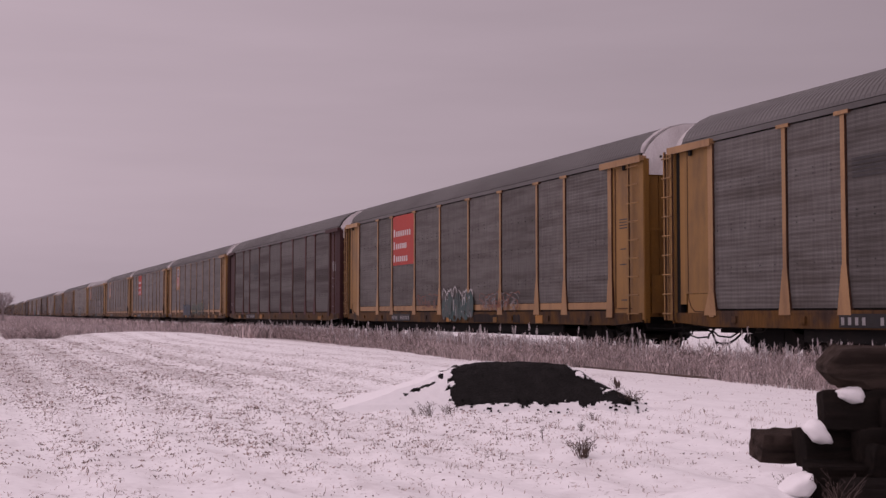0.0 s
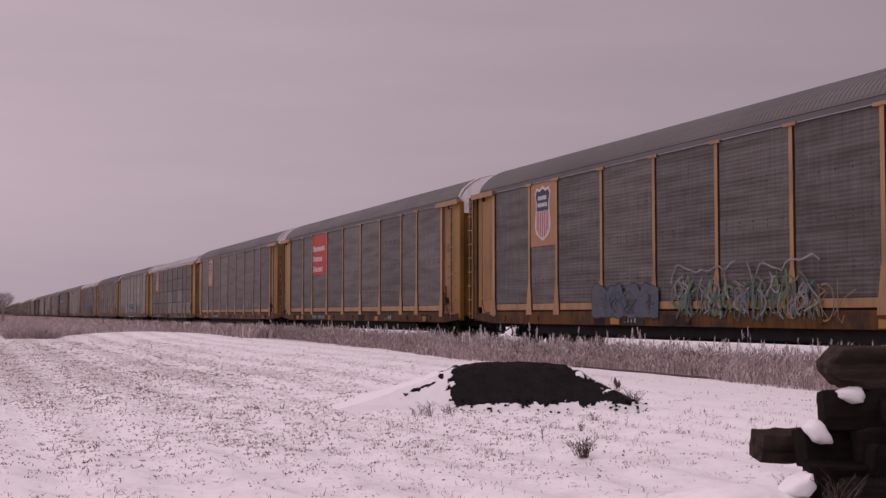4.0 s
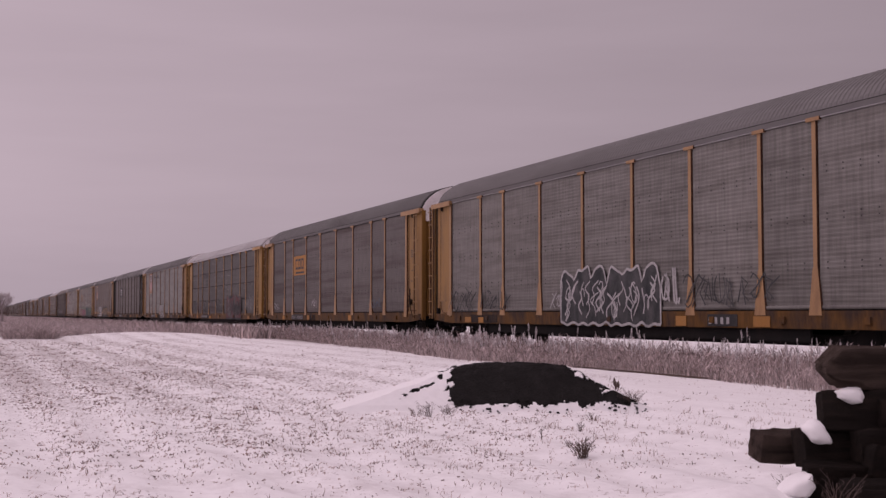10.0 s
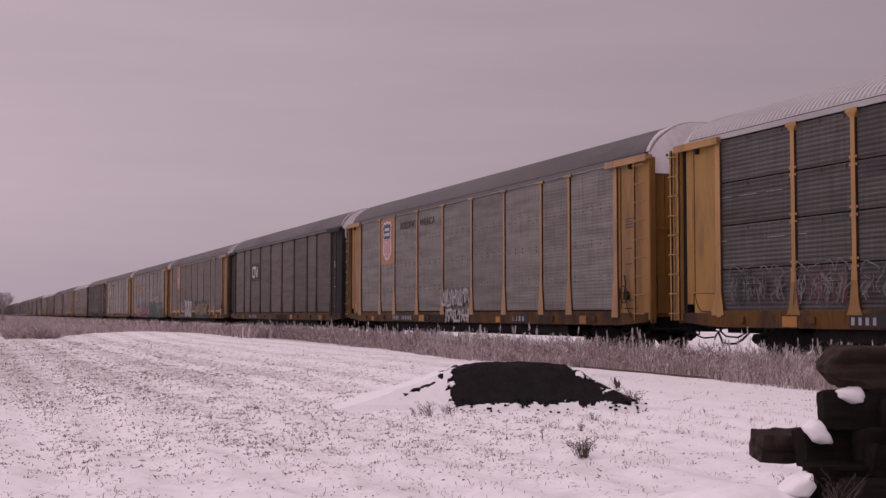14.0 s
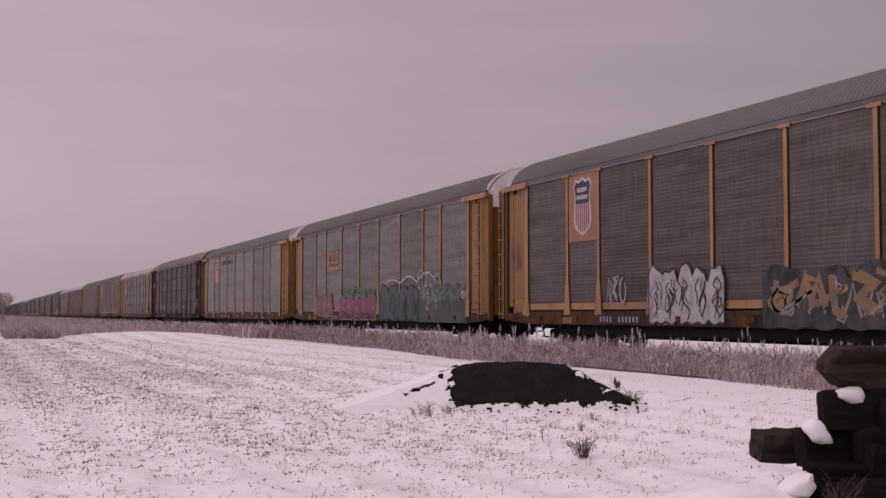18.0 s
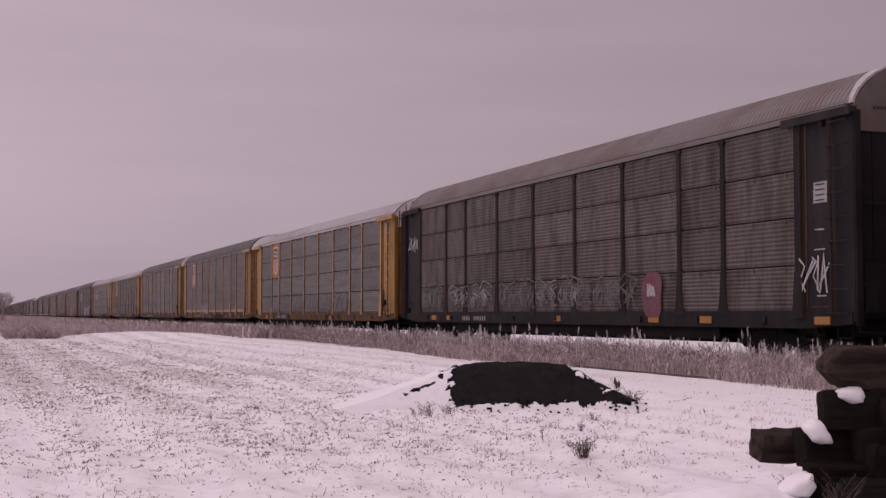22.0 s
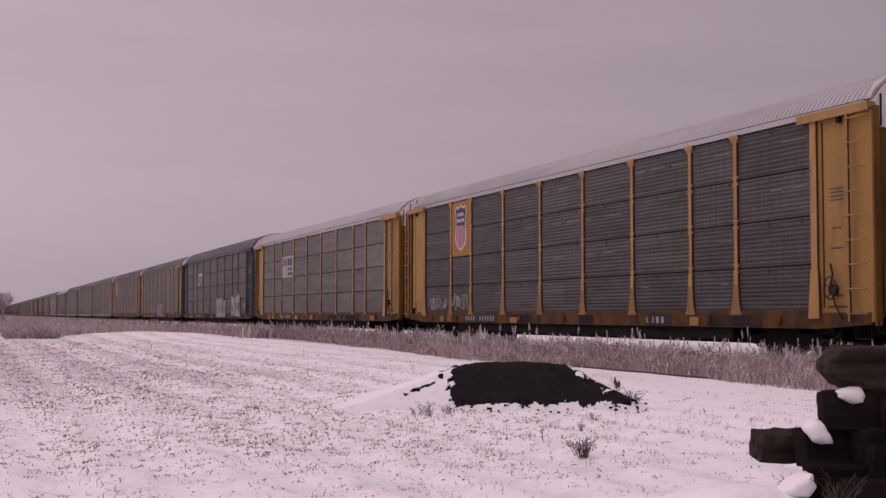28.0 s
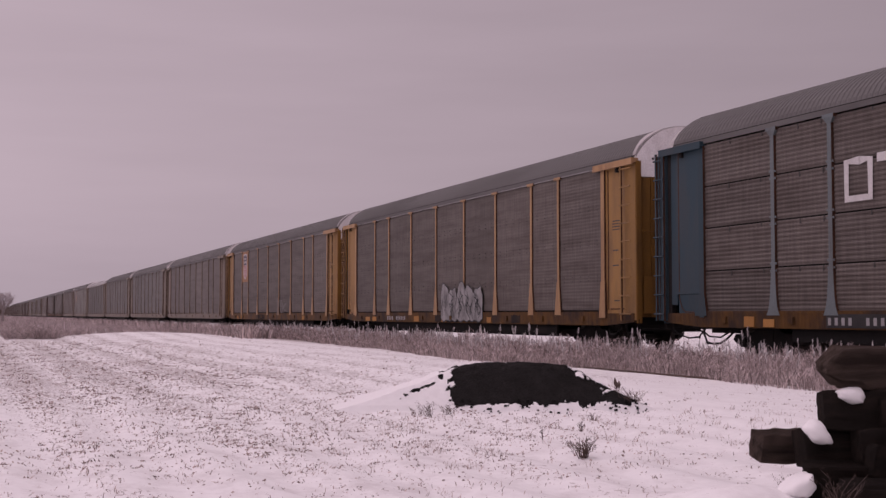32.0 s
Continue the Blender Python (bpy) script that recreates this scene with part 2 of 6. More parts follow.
# ---------------------------------------------------------------- mesh building
class Build:
    """Collects vertices and faces of one mesh; every face has a material slot."""

    def __init__(self):
        self.v, self.f, self.s = [], [], []

    def face(self, pts, slot=0):
        i = len(self.v)
        self.v += [tuple(p) for p in pts]
        self.f.append(tuple(range(i, i + len(pts))))
        self.s.append(slot)

    def box(self, x0, x1, y0, y1, z0, z1, slot=0):
        i = len(self.v)
        self.v += [(x, y, z) for x in (x0, x1) for y in (y0, y1) for z in (z0, z1)]
        for q in ((0, 1, 3, 2), (4, 6, 7, 5), (0, 4, 5, 1), (2, 3, 7, 6), (0, 2, 6, 4), (1, 5, 7, 3)):
            self.f.append(tuple(i + k for k in q))
            self.s.append(slot)

    def prism(self, ring_a, ring_b, slot=0, caps=True):
        """Joins two rings of equal length with quads and closes both ends."""
        i, n = len(self.v), len(ring_a)
        self.v += [tuple(p) for p in ring_a] + [tuple(p) for p in ring_b]
        for k in range(n):
            j = (k + 1) % n
            self.f.append((i + k, i + j, i + n + j, i + n + k))
            self.s.append(slot)
        if caps:
            self.f += [tuple(i + k for k in reversed(range(n))), tuple(i + n + k for k in range(n))]
            self.s += [slot, slot]

    def strip(self, rings, slot=0):
        """Open rings, one after another, joined by quads."""
        i, n = len(self.v), len(rings[0])
        for r in rings:
            self.v += [tuple(p) for p in r]
        for a in range(len(rings) - 1):
            for k in range(n - 1):
                p = i + a * n + k
                self.f.append((p, p + 1, p + n + 1, p + n))
                self.s.append(slot)

    def tube(self, path, r, n=6, slot=0):
        pts = [Vector(p) for p in path]
        rad = r if isinstance(r, (list, tuple)) else [r] * len(pts)
        rings = []
        for k, p in enumerate(pts):
            d = (pts[min(k + 1, len(pts) - 1)] - pts[max(k - 1, 0)]).normalized()
            u = d.orthogonal().normalized()
            w = d.cross(u)
            rings.append([p + (u * math.cos(2 * math.pi * a / n) + w * math.sin(2 * math.pi * a / n)) * rad[k] for a in range(n)])
        for a in range(len(rings) - 1):
            self.prism(rings[a], rings[a + 1], slot, caps=(a in (0, len(rings) - 2)))

    def wheel(self, x0, x1, r, n=20, y=0.0, z=0.0, slot=0):
        ring = lambda x, q: [(x, y + q * math.cos(2 * math.pi * a / n), z + q * math.sin(2 * math.pi * a / n)) for a in range(n)]
        self.prism(ring(x0, r), ring(x1, r), slot)

    def mesh(self, name, *mats, smooth=False, weld=False):
        me = bpy.data.meshes.new(name)
        if weld:
            seen, remap, verts = {}, [], []
            for p in self.v:
                key = tuple(round(c, 4) for c in p)
                if key not in seen:
                    seen[key] = len(verts)
                    verts.append(p)
                remap.append(seen[key])
            faces, slots = [], []
            for q, k in zip(self.f, self.s):
                q = tuple(dict.fromkeys(remap[i] for i in q))
                if len(q) > 2:
                    faces.append(q)
                    slots.append(k)
            self.v, self.f, self.s = verts, faces, slots
        me.from_pydata(self.v, [], self.f)
        for m in mats:
            me.materials.append(m)
        if len(mats) > 1:
            me.polygons.foreach_set("material_index", self.s)
        if smooth:
            me.polygons.foreach_set("use_smooth", [True] * len(self.f))
        me.update()
        return me


def part(name, me, parent, label="", at=None):
    """Links a mesh as one part under a thing or a part."""
    ob = new(name, me)
    ob.parent = parent
    if at is not None:
        ob.matrix_basis = at
    return tagged(ob, label) if label else ob


def thing(name, label, category, group="", me=None, at=None, kind=""):
    ob = new(name, me)
    if at is not None:
        ob.matrix_basis = at
    return tagged(ob, label, category, group, kind)


def flat(pts, x):
    return [(x, y, z) for y, z in pts]


def ribbon(b, pts, width, x, slot=0):
    """A painted stroke on the car's side, mitred at its bends."""
    n = len(pts)
    left, right = [], []
    for k in range(n):
        (ya, za), (yb, zb) = pts[max(k - 1, 0)], pts[min(k + 1, n - 1)]
        d = math.hypot(yb - ya, zb - za) or 1e-6
        ny, nz = -(zb - za) / d * width / 2, (yb - ya) / d * width / 2
        y, z = pts[k]
        left.append((x, y + ny, z + nz))
        right.append((x, y - ny, z - nz))
    b.strip([left, right], slot)


# ---------------------------------------------------------------- ground
TRACK_X, RAIL_Z, SIDE = 17.44, 0.10, 1.60


def ground_z(x, y):
    """Height of the snow: furrows along the track in the field, soft drifts, a rise at the field's far end."""
    near = math.exp(-((y - 20) / 40) ** 2)
    z = 0.05 * noise.noise((x * 0.16, y * 0.1, 3.1)) + 0.014 * noise.noise((x * 0.8, y * 0.6, 7.7))
    field = min(1, max(0, (11.0 - x) / 3)) * min(1, max(0, (64 - y) / 4))
    z += field * near * 0.026 * math.sin(x * 8.2 + 0.8 * noise.noise((x * 0.3, y * 0.12, 1.0)))
    z += field * 0.009 * noise.noise((x * 2.6, y * 1.7, 4.0))
    z += 0.21 * math.exp(-(((x - 8.6) / 3.4) ** 2 + ((y - 70) / 7) ** 2))
    if x > 13:
        z *= 0.4
    # a drift against the stacked ties
    z += 0.18 * math.exp(-(((x - 4.36) / 0.36) ** 2 + ((y - 6.50) / 0.46) ** 2))
    return z


def spread(lo, hi, step, grow, far):
    """Coordinates that are close together between lo and hi and widen outwards to far."""
    mid = list(np.arange(lo, hi, step))
    up, s = [hi], step
    while up[-1] < far:
        s *= grow
        up.append(up[-1] + s)
    dn, s = [lo], step
    while dn[-1] > -far:
        s *= grow
        dn.append(dn[-1] - s)
    return dn[:0:-1] + mid + up


def build_ground():
    xs = spread(-4.0, 14.0, 0.11, 1.12, 4200)
    ys = spread(6.5, 34.0, 0.13, 1.06, 4200)
    b = Build()
    rows = [[(x, y, ground_z(x, y)) for x in xs] for y in ys]
    b.strip(rows)
    m = surface("snow_ground", (0.79, 0.785, 0.785), 0.65, 0, None, 0, 1, bump=0.3, fine=9, vary=0, grain=0.045)
    n, l = m.node_tree.nodes, m.node_tree.links
    # bare soil and stubble between the snow, thicker in the field
    tc = n.new("ShaderNodeTexCoord")
    mp = n.new("ShaderNodeMapping")
    mp.inputs["Scale"].default_value = (1.0, 0.45, 1.0)
    l.new(tc.outputs["Object"], mp.inputs[0])
    clod = n.new("ShaderNodeTexNoise")
    clod.inputs["Scale"].default_value, clod.inputs["Detail"].default_value, clod.inputs["Roughness"].default_value = 22.0, 3, 0.6
    l.new(mp.outputs[0], clod.inputs["Vector"])
    area = n.new("ShaderNodeTexNoise")
    area.inputs["Scale"].default_value, area.inputs["Detail"].default_value = 0.35, 3
    l.new(tc.outputs["Object"], area.inputs["Vector"])
    sep = n.new("ShaderNodeSeparateXYZ")
    l.new(tc.outputs["Object"], sep.inputs[0])
    row = n.new("ShaderNodeTexWave")
    row.bands_direction = "X"
    row.inputs["Scale"].default_value, row.inputs["Distortion"].default_value = 0.21, 3.5
    row.inputs["Detail"].default_value, row.inputs["Detail Scale"].default_value = 3, 0.8
    mp3 = n.new("ShaderNodeMapping")
    mp3.inputs["Scale"].default_value = (1.0, 0.12, 1.0)
    l.new(tc.outputs["Object"], mp3.inputs[0])
    l.new(mp3.outputs[0], row.inputs["Vector"])
    left = n.new("ShaderNodeMapRange")
    left.inputs["From Min"].default_value, left.inputs["From Max"].default_value = 2.5, 10.5
    left.inputs["To Min"].default_value, left.inputs["To Max"].default_value = 0.055, -0.06
    l.new(sep.outputs["X"], left.inputs["Value"])
    s1 = n.new("ShaderNodeMath")
    s1.operation = "MULTIPLY_ADD"
    s1.inputs[1].default_value = 0.26
    l.new(area.outputs["Fac"], s1.inputs[0])
    s0 = n.new("ShaderNodeMath")
    s0.operation = "MULTIPLY_ADD"
    s0.inputs[1].default_value = 0.11
    l.new(row.outputs["Fac"], s0.inputs[0])
    l.new(clod.outputs["Fac"], s0.inputs[2])
    l.new(s0.outputs[0], s1.inputs[2])
    s2 = n.new("ShaderNodeMath")
    l.new(s1.outputs[0], s2.inputs[0])
    l.new(left.outputs[0], s2.inputs[1])
    front = n.new("ShaderNodeMapRange")
    front.inputs["From Min"].default_value, front.inputs["From Max"].default_value = 10.0, 24.0
    front.inputs["To Min"].default_value, front.inputs["To Max"].default_value = -0.165, 0.04
    l.new(sep.outputs["Y"], front.inputs["Value"])
    s3 = n.new("ShaderNodeMath")
    l.new(s2.outputs[0], s3.inputs[0])
    l.new(front.outputs[0], s3.inputs[1])
    cut = n.new("ShaderNodeMapRange")
    cut.inputs["From Min"].default_value, cut.inputs["From Max"].default_value = 0.735, 0.775
    cut.inputs["To Max"].default_value = 0.56
    l.new(s3.outputs[0], cut.inputs["Value"])
    # matted dead grass between the field and the rails
    def step(lo, hi, a, b):
        m_ = n.new("ShaderNodeMapRange")
        m_.inputs["From Min"].default_value, m_.inputs["From Max"].default_value = lo, hi
        m_.inputs["To Min"].default_value, m_.inputs["To Max"].default_value = a, b
        l.new(sep.outputs["X"], m_.inputs["Value"])
        return m_
    rise, fall = step(12.6, 13.6, 0, 0.85), step(16.0, 16.4, 1, 0)
    matted = n.new("ShaderNodeMath")
    matted.operation = "MULTIPLY"
    l.new(rise.outputs[0], matted.inputs[0])
    l.new(fall.outputs[0], matted.inputs[1])
    most = n.new("ShaderNodeMath")
    most.operation = "MAXIMUM"
    l.new(matted.outputs[0], most.inputs[0])
    l.new(cut.outputs[0], most.inputs[1])
    # thin snow, the soil showing through in faint blotches
    thin = n.new("ShaderNodeTexNoise")
    thin.inputs["Scale"].default_value, thin.inputs["Detail"].default_value, thin.inputs["Roughness"].default_value = 2.6, 8, 0.72
    l.new(mp.outputs[0], thin.inputs["Vector"])
    faint = n.new("ShaderNodeMapRange")
    faint.inputs["From Min"].default_value, faint.inputs["From Max"].default_value = 0.47, 0.68
    l.new(thin.outputs["Fac"], faint.inputs["Value"])
    open_ = step(3.0, 8.5, 0.30, 0.10)
    blot = n.new("ShaderNodeMath")
    blot.operation = "MULTIPLY"
    l.new(faint.outputs[0], blot.inputs[0])
    l.new(open_.outputs[0], blot.inputs[1])
    more = n.new("ShaderNodeMath")
    more.operation = "MAXIMUM"
    l.new(most.outputs[0], more.inputs[0])
    l.new(blot.outputs[0], more.inputs[1])
    soil = n.new("ShaderNodeMix")
    soil.data_type = "RGBA"
    soil.inputs[7].default_value = (0.20, 0.145, 0.132, 1)
    bsdf = n["Principled BSDF"]
    old = bsdf.inputs["Base Color"].links[0].from_socket
    l.new(more.outputs[0], soil.inputs[0])
    l.new(old, soil.inputs[6])
    l.new(soil.outputs[2], bsdf.inputs["Base Color"])
    g = new("ground", b.mesh("ground", m, smooth=True))
    tagged(g, "snow-covered field with brown stubble showing through the furrows", "ground", kind="structure")


build_ground()


# ---------------------------------------------------------------- track
def build_track():
    track = thing("railway_track", "single railway track half buried in snow", "track", kind="structure")
    for side in (-0.7175, 0.7175):
        b = Build()
        prof = [(-0.07, -0.14), (0.07, -0.14), (0.07, -0.125), (0.012, -0.11), (0.012, -0.04), (0.036, -0.03), (0.036, 0), (-0.036, 0), (-0.036, -0.03), (-0.012, -0.04), (-0.012, -0.11), (-0.07, -0.125)]
        b.prism([(TRACK_X + side + x, -700, RAIL_Z + z) for x, z in prof], [(TRACK_X + side + x, 1700, RAIL_Z + z) for x, z in prof])
        part("rail", b.mesh("rail", RAIL), track)
    wood = surface("tie_wood_track", (0.06, 0.045, 0.038), 0.8, dirt=(0.5, 0.5, 0.5), amount=0.8, scale=2)
    b = Build()
    for k in range(260):
        y = -20 + k * 0.5
        b.box(TRACK_X - 1.3, TRACK_X + 1.3, y - 0.11, y + 0.11, -0.2, RAIL_Z - 0.138)
    tagged(part("tie", b.mesh("ties_in_track", wood), track), kind="stuff")
    spare = Build()
    prof = [(-0.07, 0), (0.07, 0), (0.07, 0.02), (0.012, 0.035), (0.012, 0.12), (0.035, 0.13), (0.035, 0.16), (-0.035, 0.16), (-0.035, 0.13), (-0.012, 0.12), (-0.012, 0.035), (-0.07, 0.02)]
    spare.prism([(x, 0, z - 0.05) for x, z in prof], [(x, 9.4, z - 0.05) for x, z in prof])
    thing("spare_rail", "rusty spare rail lying along the edge of the weeds", "rail", me=spare.mesh("spare_rail", RAIL), at=pose(12.50, 16.9, -0.085, 0, 0, -0.4))


build_track()


# ---------------------------------------------------------------- autorack cars
POSTS = (-9.0, -7.09, -4.25, -1.41, 1.44, 4.28, 7.1, 9.03)
EDGES = (-11.80,) + POSTS + (11.98,)
DECK, EAVE, SILL = 1.10, 5.0, 0.775
OUT = -SIDE - 0.03          # outer face of the posts, on the side towards the field
ARCH = [(1.56, 0.0), (1.585, 0.05), (1.56, 0.17), (1.45, 0.37), (1.28, 0.565), (1.05, 0.75), (0.77, 0.905), (0.42, 1.0), (0.0, 1.03)]
ARCH = [(-x, z) for x, z in ARCH] + [(x, z) for x, z in ARCH[-2::-1]]
meshes = {}


def shared(key, make):
    if key not in meshes:
        meshes[key] = make()
    return meshes[key]


def bay_panel(bay, mat, z0=DECK + 0.09, z1=EAVE + 0.005, bolts=True):
    """Corrugated side sheet of one bay with its rows of bolts."""
    def make():
        b = Build()
        y0, y1 = EDGES[bay] + 0.105, EDGES[bay + 1] - 0.105
        n = max(2, round((z1 - z0) / 0.092))
        line, dip = [], 0.0042 if z1 - z0 > 2 else 0.012
        for k in range(n):
            za, h = z0 + (z1 - z0) * k / n, (z1 - z0) / n
            line += [(-SIDE + dip, za), (-SIDE + dip, za + h * 0.35), (-SIDE, za + h * 0.5), (-SIDE, za + h * 0.85)]
        line.append((-SIDE + dip, z1))
        b.strip([[(x, y0, z) for x, z in line], [(x, y1, z) for x, z in line]])
        b.strip([[(-SIDE + 0.05, y1, z0), (-SIDE + 0.05, y1, z1)], [(-SIDE + 0.05, y0, z0), (-SIDE + 0.05, y0, z1)]])
        for yy in (y0, y1):
            b.face([(-SIDE + 0.02, yy, z0), (-SIDE + 0.05, yy, z0), (-SIDE + 0.05, yy, z1), (-SIDE + 0.02, yy, z1)])
        if z1 - z0 < 2:     # dark hangers at the upper seam
            for q in (0.1, 0.55):
                y, hang = y0 + (y1 - y0) * (q + 0.03 * math.sin(bay * 3 + z0)), 0.07 + 0.05 * abs(math.sin(bay * 5 + z0 * 3 + q * 9))
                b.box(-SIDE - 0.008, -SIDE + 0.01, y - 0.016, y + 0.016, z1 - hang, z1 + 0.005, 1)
            if mat is PANELS["dark"]:       # rime lying along one corrugation
                rng = random.Random(bay * 31 + int(z0 * 10))
                za, y = z0 + (z1 - z0) * (round(n * 0.55) + 0.5) / n, y0 + rng.uniform(0.02, 0.3)
                while y < y1 - 0.25:
                    e = min(y1 - 0.05, y + rng.uniform(0.3, 0.9))
                    if rng.random() < 0.4:
                        b.box(-SIDE - 0.004, -SIDE + 0.006, y, e, za - 0.002, za + 0.009, 2)
                    y = e + rng.uniform(0.1, 0.45)
        if bolts:
            for z in (2.05, 3.02, 3.98):
                m = max(3, round((y1 - y0) / 0.55))
                for k in range(m):
                    y = y0 + (y1 - y0) * (k + 0.5) / m
                    for dz in (-0.06, 0.06):
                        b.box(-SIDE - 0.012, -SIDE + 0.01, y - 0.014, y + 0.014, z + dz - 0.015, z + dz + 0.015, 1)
        return b.mesh("panel", mat, BOLT, GREYW)
    return shared(("panel", bay, mat.name, z0, z1, bolts), make)


def lower_plate(bay, mat):
    """Painted plate between the posts below the side sheet, with a dark slot under it."""
    def make():
        b = Build()
        b.box(-SIDE - 0.006, -SIDE + 0.05, EDGES[bay] + 0.20, EDGES[bay + 1] - 0.20, DECK + 0.095, DECK + 0.285)
        return b.mesh("lower_plate", mat)
    return shared(("lower_plate", bay, mat.name), make)


def rub_rail(bay, mat):
    """A rounded grey rail along the foot of the side sheet."""
    def make():
        b = Build()
        y0, y1 = EDGES[bay] + 0.12, EDGES[bay + 1] - 0.12
        prof = [(-SIDE + 0.02, 1.17), (-SIDE - 0.014, 1.18), (-SIDE - 0.026, 1.215), (-SIDE - 0.014, 1.25), (-SIDE + 0.02, 1.26)]
        b.prism([(x, y0, z) for x, z in prof], [(x, y1, z) for x, z in prof])
        return b.mesh("rub_rail", mat)
    return shared(("rub_rail", bay, mat.name), make)


def sill_patch(car, y, w, rng):
    """A stretch of the sill painted over in black or dark brown."""
    b = Build()
    top = [(y - w / 2 + w * k / 8, 1.07 + rng.uniform(-0.05, 0.01)) for k in range(9)]
    low = [(y - w / 2 + w * k / 8 + rng.uniform(-0.03, 0.03), 0.79 + rng.uniform(0, 0.02)) for k in range(9)]
    for k in range(8):
        b.face([(OUT - 0.004, *low[k + 1]), (OUT - 0.004, *low[k]), (OUT - 0.010, *top[k]), (OUT - 0.010, *top[k + 1])])
    part("paint_patch", b.mesh("paint_patch", PATCH), car, "dark paint over the sill")


RIBS = (-10.6, -7.9, -4.4, -0.2, 2.9, 8.4, 9.4)
PATCH = surface("dark_overpaint", (0.028, 0.024, 0.023), 0.85, 0, (0.07, 0.043, 0.027), 0.7, 2.0, (1, 1.5, 0.5), gloss=0.1)
OCHRE = surface("faded_ochre", (0.27, 0.135, 0.035), 0.75, 0, (0.12, 0.07, 0.035), 0.6, 2.0)


# rust brown that also serves as painted shade on edges and borders
RUST_SHADE = surface("rusty_shaded_edge", (0.085, 0.042, 0.028), 0.85, 0, (0.04, 0.024, 0.018), 0.8, 3.0, (1, 1, 0.5), gloss=0.1)


def rusted(me):
    """Rust along the edges that face fore and aft, darkened to hold their shade as well."""
    me.materials.append(RUST_SHADE)
    for p in me.polygons:
        if abs(p.normal.y) > 0.8:
            p.material_index = len(me.materials) - 1
    return me


def post_mesh(mat, cap=True, strips=False):
    def make():
        b = Build()
        b.box(OUT, -SIDE + 0.06, -0.065, 0.065, DECK, EAVE + 0.03)
        if strips:      # curved foot, wedge under the eave, small clips at the seams
            wide = ((-0.05, 0.235), (0.03, 0.19), (0.14, 0.15), (0.32, 0.118), (0.62, 0.092), (0.92, 0.072))
            for k, ((ha, wa), (hb, wb)) in enumerate(zip(wide, wide[1:])):
                oa, ob = OUT - 0.02 + 0.014 * ha, OUT - 0.02 + 0.014 * hb
                b.prism([(oa, -wa, DECK + ha), (oa, wa, DECK + ha), (-SIDE + 0.04, wa, DECK + ha), (-SIDE + 0.04, -wa, DECK + ha)],
                        [(ob, -wb, DECK + hb), (ob, wb, DECK + hb), (-SIDE + 0.04, wb, DECK + hb), (-SIDE + 0.04, -wb, DECK + hb)], 1 if k < 4 else 0)
            b.prism([(OUT - 0.008, -0.07, EAVE - 0.13), (OUT - 0.008, 0.07, EAVE - 0.13), (-SIDE + 0.04, 0.07, EAVE - 0.13), (-SIDE + 0.04, -0.07, EAVE - 0.13)],
                    [(OUT - 0.025, -0.16, EAVE - 0.03), (OUT - 0.025, 0.16, EAVE - 0.03), (-SIDE + 0.04, 0.16, EAVE - 0.03), (-SIDE + 0.04, -0.16, EAVE - 0.03)])
            for z in (2.07, 3.06, 4.03):
                for y in (-0.088, 0.088):
                    for dz in (-0.075, 0.075):
                        b.box(OUT + 0.005, -SIDE + 0.03, y - 0.035, y + 0.035, z + dz - 0.022, z + dz + 0.022)
        else:           # flared foot
            b.prism([(OUT - 0.02, -0.21, DECK - 0.05), (OUT - 0.02, 0.21, DECK - 0.05), (-SIDE + 0.04, 0.21, DECK - 0.05), (-SIDE + 0.04, -0.21, DECK - 0.05)],
                    [(OUT - 0.006, -0.08, DECK + 0.92), (OUT - 0.006, 0.08, DECK + 0.92), (-SIDE + 0.04, 0.08, DECK + 0.92), (-SIDE + 0.04, -0.08, DECK + 0.92)])
        if cap:
            b.box(OUT - 0.03, -SIDE + 0.06, -0.18 if strips else -0.22, 0.18 if strips else 0.22, EAVE - 0.03, EAVE + 0.045)
        return rusted(b.mesh("post", mat, YELLOW if mat is GOLD_POST else mat) if strips else b.mesh("post", mat))
    return shared(("post", mat.name, cap, strips), make)


def roof_mesh(mat, crown=1.0):
    """Ribbed roof sheets over a plain fascia; a dark strip paints the shadow line between the two."""
    def make():
        b = Build()
        arch = [(x, 0.165 + (z - 0.05) * (1.03 * crown - 0.165) / 0.98) for x, z in ARCH if z > 0]
        rings, n = [], 168
        deep = 0.030 if crown < 0.9 else 0.018
        for k in range(n):
            for q, g in ((0.0, 0.0), (0.50, 0.0), (0.62, deep), (0.88, deep)):
                y = -13.45 + 26.6 * (k + q) / n
                rings.append([(x * (1 - g * 0.4 / 1.6), y, EAVE + z - g * min(1, (z - 0.165) * 12)) for x, z in arch])
        rings.append([(x, 13.15, EAVE + z) for x, z in arch])
        b.strip(rings)
        for y in (-13.45, 13.15):
            b.face([(x * 0.995, y, EAVE + z) for x, z in arch])
        return b.mesh("roof", mat)
    return shared(("roof", mat.name, crown), make)


def fascia_mesh(mat, s):
    def make():
        b = Build()
        b.box(s * 1.595 - 0.035, s * 1.595 + 0.035, -13.4, 13.1, EAVE + 0.035, EAVE + 0.150)
        return b.mesh("fascia", mat)
    return shared(("fascia", mat.name, s), make)


def eave_shade_mesh(s):
    def make():
        b = Build()
        # dark strip in place of the shadow line under the roof sheets
        b.box(s * 1.575 - 0.03, s * 1.575 + 0.03, -13.4, 13.1, EAVE + 0.151, EAVE + 0.172)
        return b.mesh("eave_joint", DARK)
    return shared(("shade_strip", s), make)


